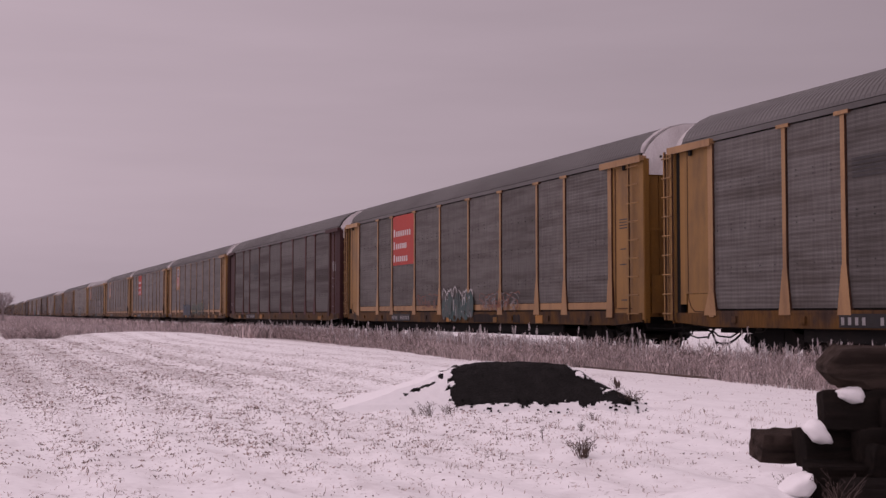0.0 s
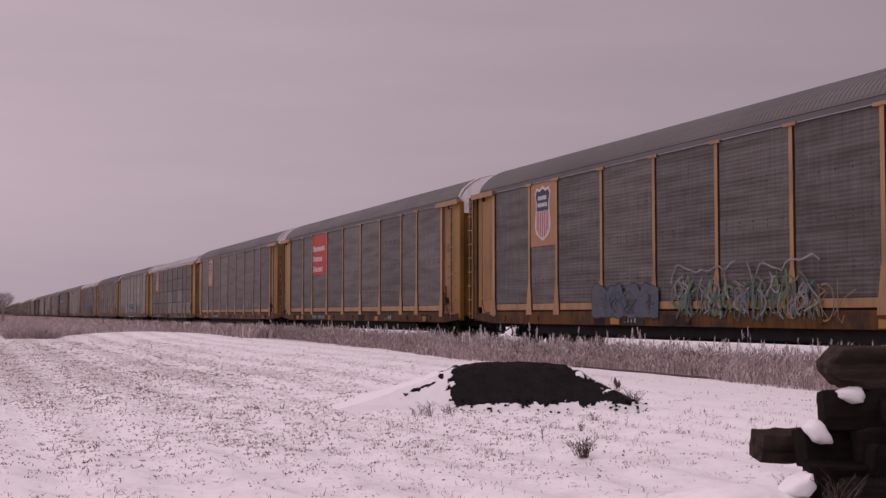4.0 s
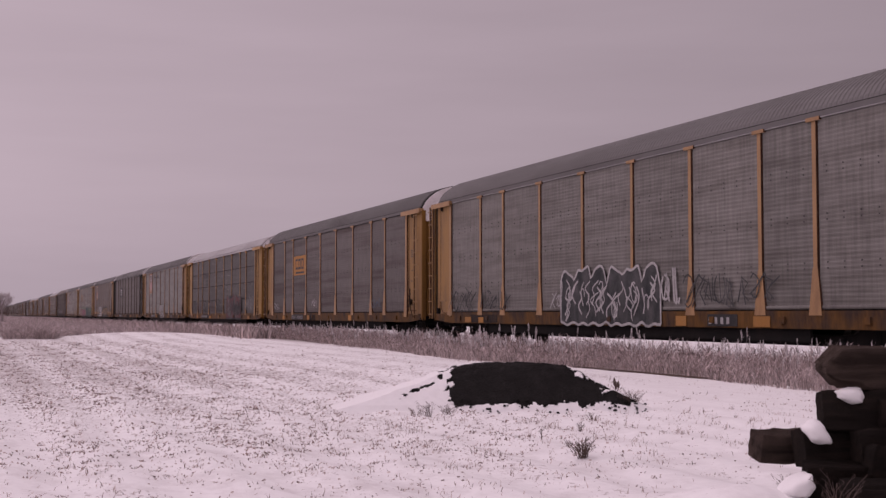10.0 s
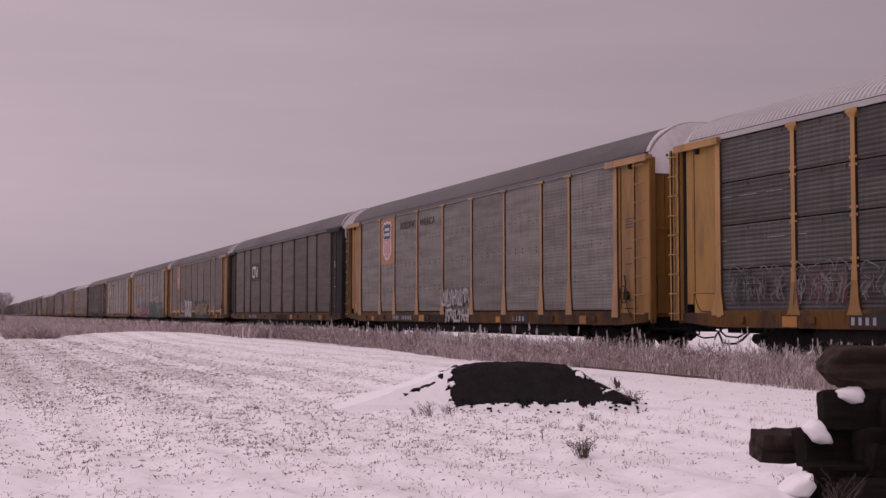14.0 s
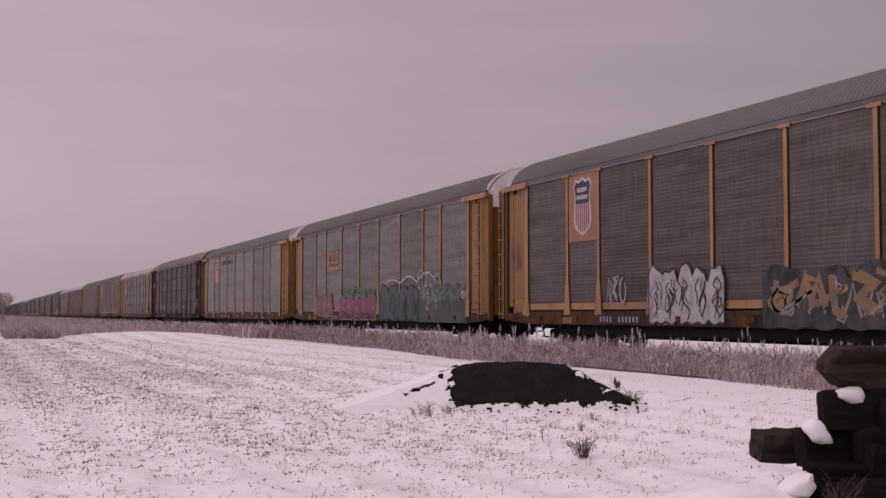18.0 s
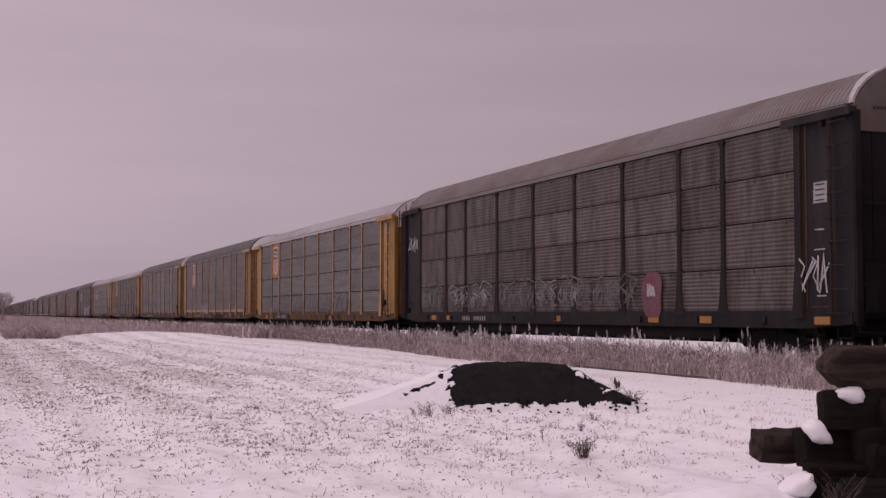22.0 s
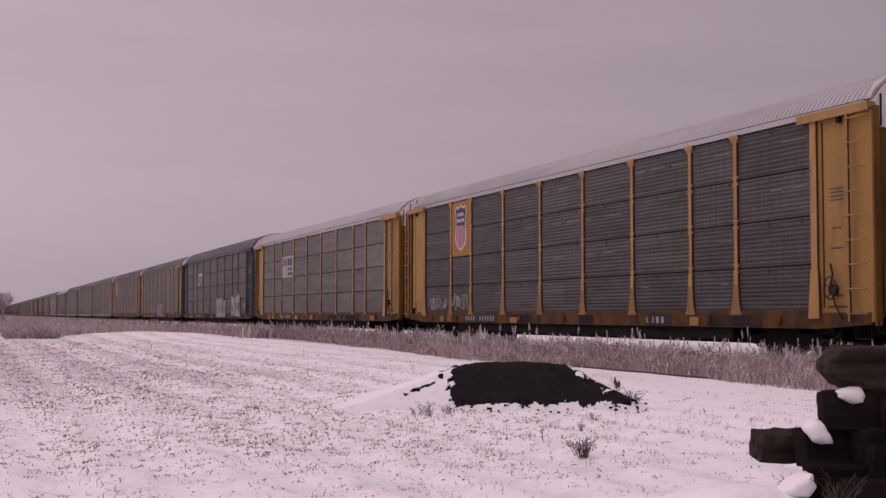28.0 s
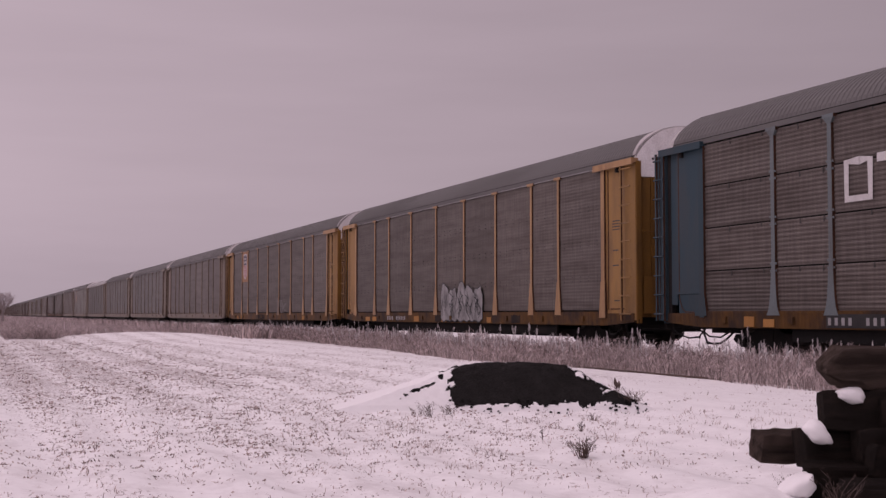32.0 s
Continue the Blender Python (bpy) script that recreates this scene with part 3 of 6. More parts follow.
def gasket_mesh(crown, y):
    """The dark rubber edge round one end of the roof."""
    def make():
        b = Build()
        a, c = [(x * 1.004, z * crown + 0.012) for x, z in ARCH], [(x * 0.975, z * crown - 0.04) for x, z in ARCH]
        for k in range(len(ARCH) - 1):
            ring = lambda y: [(a[k][0], y, EAVE + a[k][1]), (a[k + 1][0], y, EAVE + a[k + 1][1]), (c[k + 1][0], y, EAVE + c[k + 1][1]), (c[k][0], y, EAVE + c[k][1])]
            b.prism(ring(y - 0.03), ring(y + 0.03))
        return b.mesh("roof_gasket", DARK, weld=True)
    return shared(("gasket", crown, y), make)


def frost_mesh(crown, seed):
    """Rime on the last stretch of the roof, reaching further back at the crown, with a ragged edge."""
    def make():
        b = Build()
        arch = [(x * 1.004, 0.165 + (z - 0.05) * (1.03 * crown - 0.165) / 0.98 + 0.006) for x, z in ARCH if z > 0]
        fine = []
        for (xa, za), (xb, zb) in zip(arch, arch[1:]):
            fine += [(xa + (xb - xa) * q / 4, za + (zb - za) * q / 4) for q in range(4)]
        fine.append(arch[-1])
        edge = [-13.42 + 0.42 * max(0, 1 - abs(x) / 1.6) ** 0.8 + 0.10 * noise.noise((x * 2.3, z * 2.3, seed * 3.1)) for x, z in fine]
        b.strip([[(x, -13.56, EAVE + z) for x, z in fine], [(x, 0.5 * (e_ - 13.56), EAVE + z) for (x, z), e_ in zip(fine, edge)], [(x, e_, EAVE + z) for (x, z), e_ in zip(fine, edge)]])
        b.strip([[(x, -13.56, EAVE + z) for x, z in fine], [(x * 0.97, -13.56, EAVE + z - 0.03) for x, z in fine]])
        return b.mesh("roof_frost", RIMED)
    return shared(("frost", crown, seed), make)


def sill_mesh(mat):
    def make():
        b = Build()
        prof = [(OUT + 0.005, SILL), (OUT - 0.005, DECK), (-SIDE + 0.10, DECK), (-SIDE + 0.10, DECK - 0.03), (OUT + 0.05, DECK - 0.04), (OUT + 0.05, SILL + 0.03), (-SIDE + 0.08, SILL + 0.03), (-SIDE + 0.08, SILL)]
        cut = [(x, max(z, 0.88)) for x, z in prof]
        b.prism([(x, -11.9, z) for x, z in prof], [(x, 11.9, z) for x, z in prof])
        b.prism([(x, -13.5, z) for x, z in cut], [(x, -11.9, z) for x, z in prof])
        b.prism([(x, 11.9, z) for x, z in prof], [(x, 13.5, z) for x, z in cut])
        for y in (-10.6, -7.9, -5.2, -0.2, 2.9, 8.4, 10.9):
            b.box(OUT - 0.05, OUT, y - 0.09, y + 0.09, 0.88, 1.02)
        b.box(OUT - 0.009, OUT + 0.02, -11.9, 11.9, DECK - 0.015, DECK + 0.045)
        return b.mesh("side_sill", mat)
    return shared(("sill", mat.name), make)


def end_parts(car, s, flip, paint, detail):
    """The end frame of one side at one end: panel, posts, header, ladder. s is -1 or 1 along the car."""
    body, _, door, post = paint
    rot = pose(0, 0, 0, 0, 0, 180) if flip else None
    q = -s if flip else s
    span = lambda b, x0, x1, ya, yb, z0, z1, slot=0: b.box(x0, x1, min(q * ya, q * yb), max(q * ya, q * yb), z0, z1, slot)

    def piece(name, mat, *boxes):
        def make():
            b = Build()
            for x0, x1, ya, yb, z0, z1 in boxes:
                span(b, x0, x1, ya, yb, z0, z1)
            return b.mesh(name, mat)
        part(name, shared((name, q, mat.name), make), car, at=rot)

    if detail or not flip:
        if q < 0:
            piece("end_panel", body, (-SIDE, -SIDE + 0.06, 11.8, 13.02, DECK - 0.05, EAVE))
            if detail:
                # dark strips draw the shadow lines along the recessed panel's border
                piece("panel_seam", RUST_SHADE, (-SIDE - 0.014, -SIDE, 12.06, 12.10, DECK + 0.1, EAVE - 0.1))
                piece("panel_foot_seam", RUST_SHADE, (-SIDE - 0.012, -SIDE, 12.2, 12.95, DECK + 0.10, DECK + 0.13))
        else:
            piece("end_panel", body, (OUT + 0.004, -SIDE + 0.06, 11.86, 12.98, DECK + 0.45, EAVE))
            piece("lower_end_panel", body, (OUT + 0.016, -SIDE + 0.06, 11.86, 12.90, DECK - 0.05, DECK + 0.444))
            piece("edge_flange", body, (-SIDE - 0.002, -SIDE + 0.06, 12.98, 13.24, DECK + 0.2, EAVE))
            # dark block stands for the shade in the open slot beside the ladder
            piece("dark_gap", DARK, (-SIDE - 0.004, -SIDE + 0.14, 13.24, 13.39, DECK - 0.1, EAVE))
            if detail:
                # shadow line of the panel's inner border, drawn as a dark strip
                piece("panel_seam", RUST_SHADE, (OUT - 0.002, OUT + 0.006, 12.84, 12.87, DECK + 0.5, EAVE - 0.05))

                def curve():
                    b = Build()
                    # the border's shadow line bends round the foot as a dark tube
                    lo = [(12.87, DECK + 0.46), (12.84, DECK + 0.30), (12.74, DECK + 0.12), (12.60, DECK + 0.03), (12.20, DECK + 0.02)]
                    b.tube([(OUT + 0.014, y, z) for y, z in lo], 0.014, 5)
                    return b.mesh("panel_foot_seam", RUST_SHADE)
                part("panel_foot_seam", shared("curved_shade_line", curve), car, at=rot)

    def wide():
        b = Build()
        y, w = q * 11.83, 0.10
        b.box(OUT - 0.02, -SIDE + 0.06, y - w, y + w, DECK - 0.1, EAVE)
        if q < 0:
            b.prism([(OUT - 0.05, y - 0.18, DECK - 0.12), (OUT - 0.05, y + 0.18, DECK - 0.12), (-SIDE + 0.04, y + 0.18, DECK - 0.12), (-SIDE + 0.04, y - 0.18, DECK - 0.12)],
                    [(OUT - 0.025, y - 0.12, DECK + 0.85), (OUT - 0.025, y + 0.12, DECK + 0.85), (-SIDE + 0.04, y + 0.12, DECK + 0.85), (-SIDE + 0.04, y - 0.12, DECK + 0.85)])
        else:
            b.prism([(OUT - 0.03, y - 0.22, DECK - 0.06), (OUT - 0.03, y + 0.30, DECK - 0.06), (-SIDE + 0.04, y + 0.30, DECK - 0.06), (-SIDE + 0.04, y - 0.22, DECK - 0.06)],
                    [(OUT - 0.022, y - 0.10, DECK + 0.5), (OUT - 0.022, y + 0.10, DECK + 0.5), (-SIDE + 0.04, y + 0.10, DECK + 0.5), (-SIDE + 0.04, y - 0.10, DECK + 0.5)])
        return rusted(b.mesh("end_post", post))

    def header():
        b = Build()
        a = 11.42 if q < 0 else 11.72
        span(b, OUT - 0.10, -SIDE + 0.06, a, 13.62, EAVE - 0.02, EAVE + 0.09)
        span(b, OUT - 0.106, OUT - 0.07, a - 0.004, 13.624, EAVE - 0.07, EAVE + 0.096)
        span(b, OUT - 0.06, OUT + 0.02, 12.62, 12.72, EAVE - 0.19, EAVE - 0.06, 1)
        return b.mesh("header", post, DARK)

    low, high = (12.99, 13.50) if q < 0 else (13.44, 13.78)

    def ladder():
        b = Build()
        for y in (low,) if q < 0 else (low, high):
            span(b, OUT - 0.10, OUT - 0.055, y - 0.028, y + 0.028, 0.92, EAVE + 0.02)
        if q > 0:
            span(b, OUT - 0.09, OUT - 0.07, low + 0.17, low + 0.20, 0.95, EAVE)
        if flip or not detail:
            for k in range(9):
                z = 1.08 + 0.47 * k
                b.tube([(OUT - 0.12, q * (low - 0.04), z), (OUT - 0.12, q * (high + 0.06), z)], 0.016, 5)
        return rusted(b.mesh("ladder", body))

    def rung():
        b = Build()
        b.tube([(OUT - 0.12, q * (low - 0.04), 0), (OUT - 0.12, q * (high + 0.06), 0)], 0.018, 5)
        return b.mesh("rung", body)

    def corner():
        b = Build()
        if q < 0:
            span(b, -SIDE - 0.012, -SIDE + 0.10, 13.02, 13.585, 0.92, EAVE)
        else:
            span(b, OUT - 0.03, OUT + 0.10, 13.40, 13.80, 0.92, EAVE - 0.02)
        span(b, -SIDE, -SIDE + 0.14, 13.585, 13.63, 0.85, EAVE + 0.02, 1)
        return b.mesh("corner_post", body, door)

    for name, make in (("end_post", wide), ("header", header), ("ladder", ladder), ("corner_post", corner)):
        if flip and not detail:
            continue
        ob = part(name, shared((name, q, body.name, post.name, flip, detail), make), car, at=rot)
        if name == "ladder" and detail and not flip:
            for k in range(9):
                part("rung", shared(("rung", q, post.name), rung), ob, at=pose(0, 0, 1.08 + 0.47 * k))


def door_mesh(s, mat):
    """End doors: a shallow folded front of narrow leaves."""
    def make():
        b = Build()
        plan, back = [], []
        for k in range(17):
            x = -1.52 + 0.19 * k
            d = 13.50 + 0.10 * (1 - (abs(x) / 1.55) ** 2)
            if k % 2 == 0 and 0 < k < 16:
                plan += [(x - 0.012, d), (x - 0.012, d - 0.03), (x + 0.012, d - 0.03), (x + 0.012, d)]
            else:
                plan.append((x, d))
        ring = plan + [(1.52, 13.40), (-1.52, 13.40)]
        b.prism([(x, s * y, 1.0) for x, y in ring], [(x, s * y, 4.62) for x, y in ring])
        for z in (1.6, 3.2):
            b.box(-1.45, 1.45, s * 13.62 - 0.02, s * 13.62 + 0.02, z, z + 0.05)
        b.box(-1.4, -0.85, s * 13.62 - 0.015, s * 13.62 + 0.015, 1.1, 2.05)
        return b.mesh("end_door", mat)
    return shared(("door", s, mat.name), make)


def hood_mesh(s, crown, mat):
    """The frosted upper end, closed under the roof's arch."""
    def make():
        b = Build()
        a = 13.42 if s < 0 else 13.10
        k = 0.985 if s < 0 else 0.95
        low = [(x * k, (z * k * crown if z > 0 else -0.38)) for x, z in ARCH]
        b.prism([(x, s * a, EAVE + z) for x, z in low], [(x, s * (13.58 if s < 0 else 13.62), EAVE + z) for x, z in low])
        if s < 0:       # stencil on the rime
            for q in range(6):
                b.box(-1.12 + q * 0.09, -1.06 + q * 0.09, -13.588, -13.57, EAVE + 0.06, EAVE + 0.12, 1)
        return b.mesh("upper_end", mat, BOLT)
    return shared(("hood", s, crown, mat.name), make)


def seam_mesh(x):
    """A dark seam between two white leaves of the upper end."""
    def make():
        b = Build()
        b.box(x - 0.016, x + 0.016, -13.608, -13.59, EAVE - 0.36, EAVE + 0.80 * (1 - (abs(x) / 1.62) ** 3) - 0.03)
        return b.mesh("seam", DARK)
    return shared(("seam", round(x, 2)), make)


def truck_mesh():
    def make():
        b = Build()
        for x in (-1.0, 1.0):
            side = [(-1.35, 0.50), (-1.25, 0.62), (-0.6, 0.66), (-0.35, 0.78), (0.35, 0.78), (0.6, 0.66), (1.25, 0.62), (1.35, 0.50), (1.2, 0.40), (0.75, 0.40), (0.42, 0.20), (-0.42, 0.20), (-0.75, 0.40), (-1.2, 0.40)]
            b.prism([(x - 0.08, y, z) for y, z in side], [(x + 0.08, y, z) for y, z in side])
            for y in (-0.89, 0.89):
                b.wheel(x - 0.16 if x < 0 else x, x if x < 0 else x + 0.16, 0.13, 10, y, 0.457)
            for y in (-0.2, 0, 0.2):
                b.tube([(x, y, 0.26), (x, y, 0.55)], 0.07, 8)
        b.box(-1.1, 1.1, -0.22, 0.22, 0.48, 0.72)
        b.wheel(-0.2, 0.2, 0.2, 10, 0, 0.6)
        return b.mesh("truck", DARK)
    return shared("truck", make)


def wheelset_mesh():
    def make():
        b = Build()
        b.wheel(-1.02, 1.02, 0.075, 10)
        for s in (-1, 1):
            x0, x1 = sorted((s * 0.69, s * 0.80))
            b.wheel(x0, x1, 0.457, 28)
            x0, x1 = sorted((s * 0.66, s * 0.69))
            b.wheel(x0, x1, 0.485, 28)
            x0, x1 = sorted((s * 0.80, s * 0.83))
            b.wheel(x0, x1, 0.19, 16)
            for a in range(6):
                c, d = 0.30 * math.cos(a * math.pi / 3), 0.30 * math.sin(a * math.pi / 3)
                b.wheel(x0 - 0.01, x1 - 0.01, 0.035, 6, c, d)
        return b.mesh("wheelset", WHEEL)
    return shared("wheelset", make)


def underframe_mesh():
    def make():
        b = Build()
        b.box(-0.40, 0.40, -13.4, 13.4, 0.62, 1.05)
        b.box(-0.62, 0.62, -8.6, 8.6, 0.40, 0.64)
        b.box(-1.48, -1.42, -8.6, 8.6, 0.50, 0.80)
        b.box(-1.55, 1.55, -13.45, 13.45, 1.02, 1.09)
        for y in np.arange(-12.6, 12.7, 1.4):
            b.box(-1.55, 1.55, y - 0.05, y + 0.05, 0.80, 1.05)
        b.wheel(0.5, 1.2, 0.2, 10, 2.4, 0.72)
        b.wheel(-1.2, -0.6, 0.16, 10, -2.1, 0.76)
        b.tube([(-1.1, -8, 0.62), (-1.1, 8, 0.62)], 0.025, 5)
        return b.mesh("underframe", DARK)
    return shared("underframe", make)


def coupler_mesh(s):
    def make():
        b = Build()
        b.box(-0.13, 0.13, min(s * 13.3, s * 14.18), max(s * 13.3, s * 14.18), 0.74, 0.95)
        b.box(-0.22, 0.20, min(s * 14.02, s * 14.29), max(s * 14.02, s * 14.29), 0.70, 0.99)
        b.tube([(-1.55, s * 13.62, 0.72), (-0.9, s * 13.66, 0.70), (-0.3, s * 13.9, 0.76), (0, s * 14.0, 0.8)], 0.016, 5)
        b.tube([(-1.55, s * 13.62, 0.95), (-1.55, s * 13.62, 0.72)], 0.016, 5)
        return b.mesh("coupler", DARK)
    return shared(("coupler", s), make)


def hose_mesh(s):
    def make():
        b = Build()
        b.tube([(0.35, s * 13.4, 0.66), (0.35, s * 13.6, 0.62), (0.30, s * 13.8, 0.46), (0.22, s * 14.0, 0.34), (0.12, s * 14.2, 0.33), (0.05, s * 14.3, 0.36)], 0.028, 6)
        return b.mesh("air_hose", RUBBER)
    return shared(("hose", s), make)


def cable_mesh(s):
    def make():
        b = Build()
        b.tube([(-0.5, s * 13.5, 0.72), (-0.48, s * 13.8, 0.56), (-0.35, s * 14.05, 0.47), (-0.2, s * 14.3, 0.50)], 0.022, 6)
        return b.mesh("cable", RUBBER)
    return shared(("cable", s), make)


def pipe_mesh(s):
    def make():
        b = Build()
        b.tube([(-1.35, s * 12.4, 0.90), (-1.35, s * 12.2, 0.66), (-1.35, s * 12.0, 0.56), (-1.3, s * 11.6, 0.54), (-1.2, s * 11.3, 0.70)], 0.022, 5)
        return b.mesh("brake_pipe", RUBBER)
    return shared(("pipe", s), make)


def step_mesh(s):
    def make():
        b = Build()
        b.tube([(-1.5, s * 12.9, 0.95), (-1.5, s * 12.9, 0.60), (-1.5, s * 13.35, 0.60), (-1.5, s * 13.35, 0.95)], 0.022, 5)
        return b.mesh("step", DARK)
    return shared(("step", s), make)


def brake_mesh():
    """Hand brake: a wheel on a small gear case, its bent lever and the chain down to the frame."""
    def make():
        b = Build()
        b.wheel(OUT - 0.06, -SIDE, 0.11, 12, -12.42, 1.55)
        ring = [(OUT - 0.10, -12.42 + 0.19 * math.cos(a), 1.58 + 0.22 * math.sin(a)) for a in np.linspace(0, 2 * math.pi, 17)]
        b.tube(ring, 0.016, 5)
        for a in (0.4, 1.97, 3.54, 5.11):
            b.tube([(OUT - 0.06, -12.42, 1.56), (OUT - 0.10, -12.42 + 0.19 * math.cos(a), 1.58 + 0.22 * math.sin(a))], 0.012, 4)
        b.tube([(OUT - 0.05, -12.36, 1.6), (OUT - 0.06, -12.46, 1.85), (OUT - 0.05, -12.40, 2.0), (OUT - 0.03, -12.36, 2.06)], 0.022, 5)
        b.tube([(OUT - 0.05, -12.44, 1.46), (OUT - 0.04, -12.50, 1.25), (OUT - 0.02, -12.66, 1.0), (-1.3, -12.72, 0.80)], 0.018, 5)
        return b.mesh("hand_brake", BRAKE)
    return shared("brake", make)


BRAKE = surface("greasy_brake_steel", (0.028, 0.022, 0.017), 0.8, 0.2, (0.09, 0.05, 0.022), 0.6, 4)
PAINT_X = OUT - 0.024


def letters(b, y, z, w, h, n, slot=0, x=None, gap=0.28):
    """A row of n plain bars the size of characters, reading towards -y."""
    x = PAINT_X if x is None else x
    step = w / n
    for k in range(n):
        y1 = y - k * step
        b.face(flat([(y1, z), (y1 - step * (1 - gap), z), (y1 - step * (1 - gap), z + h), (y1, z + h)], x), slot)


def bars_plate(car, y, w, n, z=0.855, h=0.15, split=4, plate=True):
    """The dark number board on the sill: plain bars stand for the marks."""
    b = Build()
    xx = OUT - 0.012
    if plate:
        b.box(xx, OUT, y - w - 0.06, y + 0.06, z - 0.05, z + h + 0.07, 0)
    per = w / (n + 1.5)
    for k in range(n + 1):
        if k == split:
            continue
        y1 = y - k * per - (0.5 * per if k > split else 0)
        b.face(flat([(y1, z), (y1 - per * 0.46, z), (y1 - per * 0.46, z + h), (y1, z + h)], xx - 0.003), 1)
    tagged(part("number_board", b.mesh("number_board", PLATE, GREYW), car, "dark board with worn pale marks" if plate else "worn pale marks"), kind="stuff")


def shield(car, plate=SIGN):
    b = Build()
    xx = -SIDE - 0.012
    p = Build()
    p.box(xx, -SIDE + 0.01, 7.19, 8.94, 3.10, 5.0, 0)
    sign = part("shield_sign", shared(("shield_plate", plate.name), lambda: p.mesh("shield_sign", plate)), car, "yellow sign with a striped shield")
    cy, x1 = 8.065, xx - 0.004

    def outline(k):
        half = [(0.0, 0.80), (0.20, 0.71), (0.41, 0.76), (0.54, 0.58), (0.46, 0.38), (0.45, 0.15), (0.51, -0.15), (0.53, -0.36), (0.45, -0.55), (0.24, -0.67), (0.0, -0.77)]
        return [(cy - y * k, 4.06 + z * k) for y, z in half] + [(cy + y * k, 4.06 + z * k) for y, z in half[-2:0:-1]]
    b.face(flat(outline(1.05), x1), 1)
    b.face(flat(outline(0.97), x1 - 0.003), 1)
    top = [(cy - y, 4.06 + z) for y, z in ((0.0, 0.76), (0.20, 0.665), (0.39, 0.72), (0.50, 0.57), (0.42, 0.38), (0.41, 0.09))]
    top += [(cy + y, 4.06 + z) for y, z in ((0.41, 0.09), (0.42, 0.38), (0.50, 0.57), (0.39, 0.72), (0.20, 0.665))]
    b.face(flat(top, x1 - 0.006), 2)
    for k in range(7):
        u = 0.384 - 0.128 * k
        low = 4.06 - 0.70 + 0.22 * abs(u / 0.4) ** 2.5
        b.face(flat([(cy + u + 0.036, 4.14), (cy + u - 0.036, 4.14), (cy + u - 0.036, low), (cy + u + 0.036, low)], x1 - 0.006), 3)
    letters(b, cy + 0.31, 4.48, 0.62, 0.12, 5, 1, x1 - 0.009, 0.2)
    letters(b, cy + 0.34, 4.27, 0.68, 0.12, 7, 1, x1 - 0.009, 0.2)
    part("shield", shared(("shield_face", plate.name), lambda: b.mesh("shield", plate, WHITE, BLUE, SHRED)), sign, "striped red, white and blue shield")


def red_sign(car):
    b = Build()
    xx = -SIDE - 0.012
    p = Build()
    p.box(xx, -SIDE + 0.01, 4.40, 6.98, 3.02, 5.0, 0)
    sign = part("red_sign", p.mesh("red_sign", RED), car, "red painted sign")
    for n, z, w in ((8, 4.17, 2.16), (7, 3.67, 1.62), (7, 3.16, 1.76)):
        letters(b, 6.55, z, w * (n - 1) / n, 0.215, n - 1, 1, xx - 0.004, 0.42)
        b.face(flat([(6.86, z - 0.01), (6.86 - w / n * 0.62, z - 0.01), (6.86 - w / n * 0.62, z + 0.29), (6.86, z + 0.29)], xx - 0.006), 1)
    part("lettering", b.mesh("lettering", RED, WHITE), sign, "three rows of white bars")


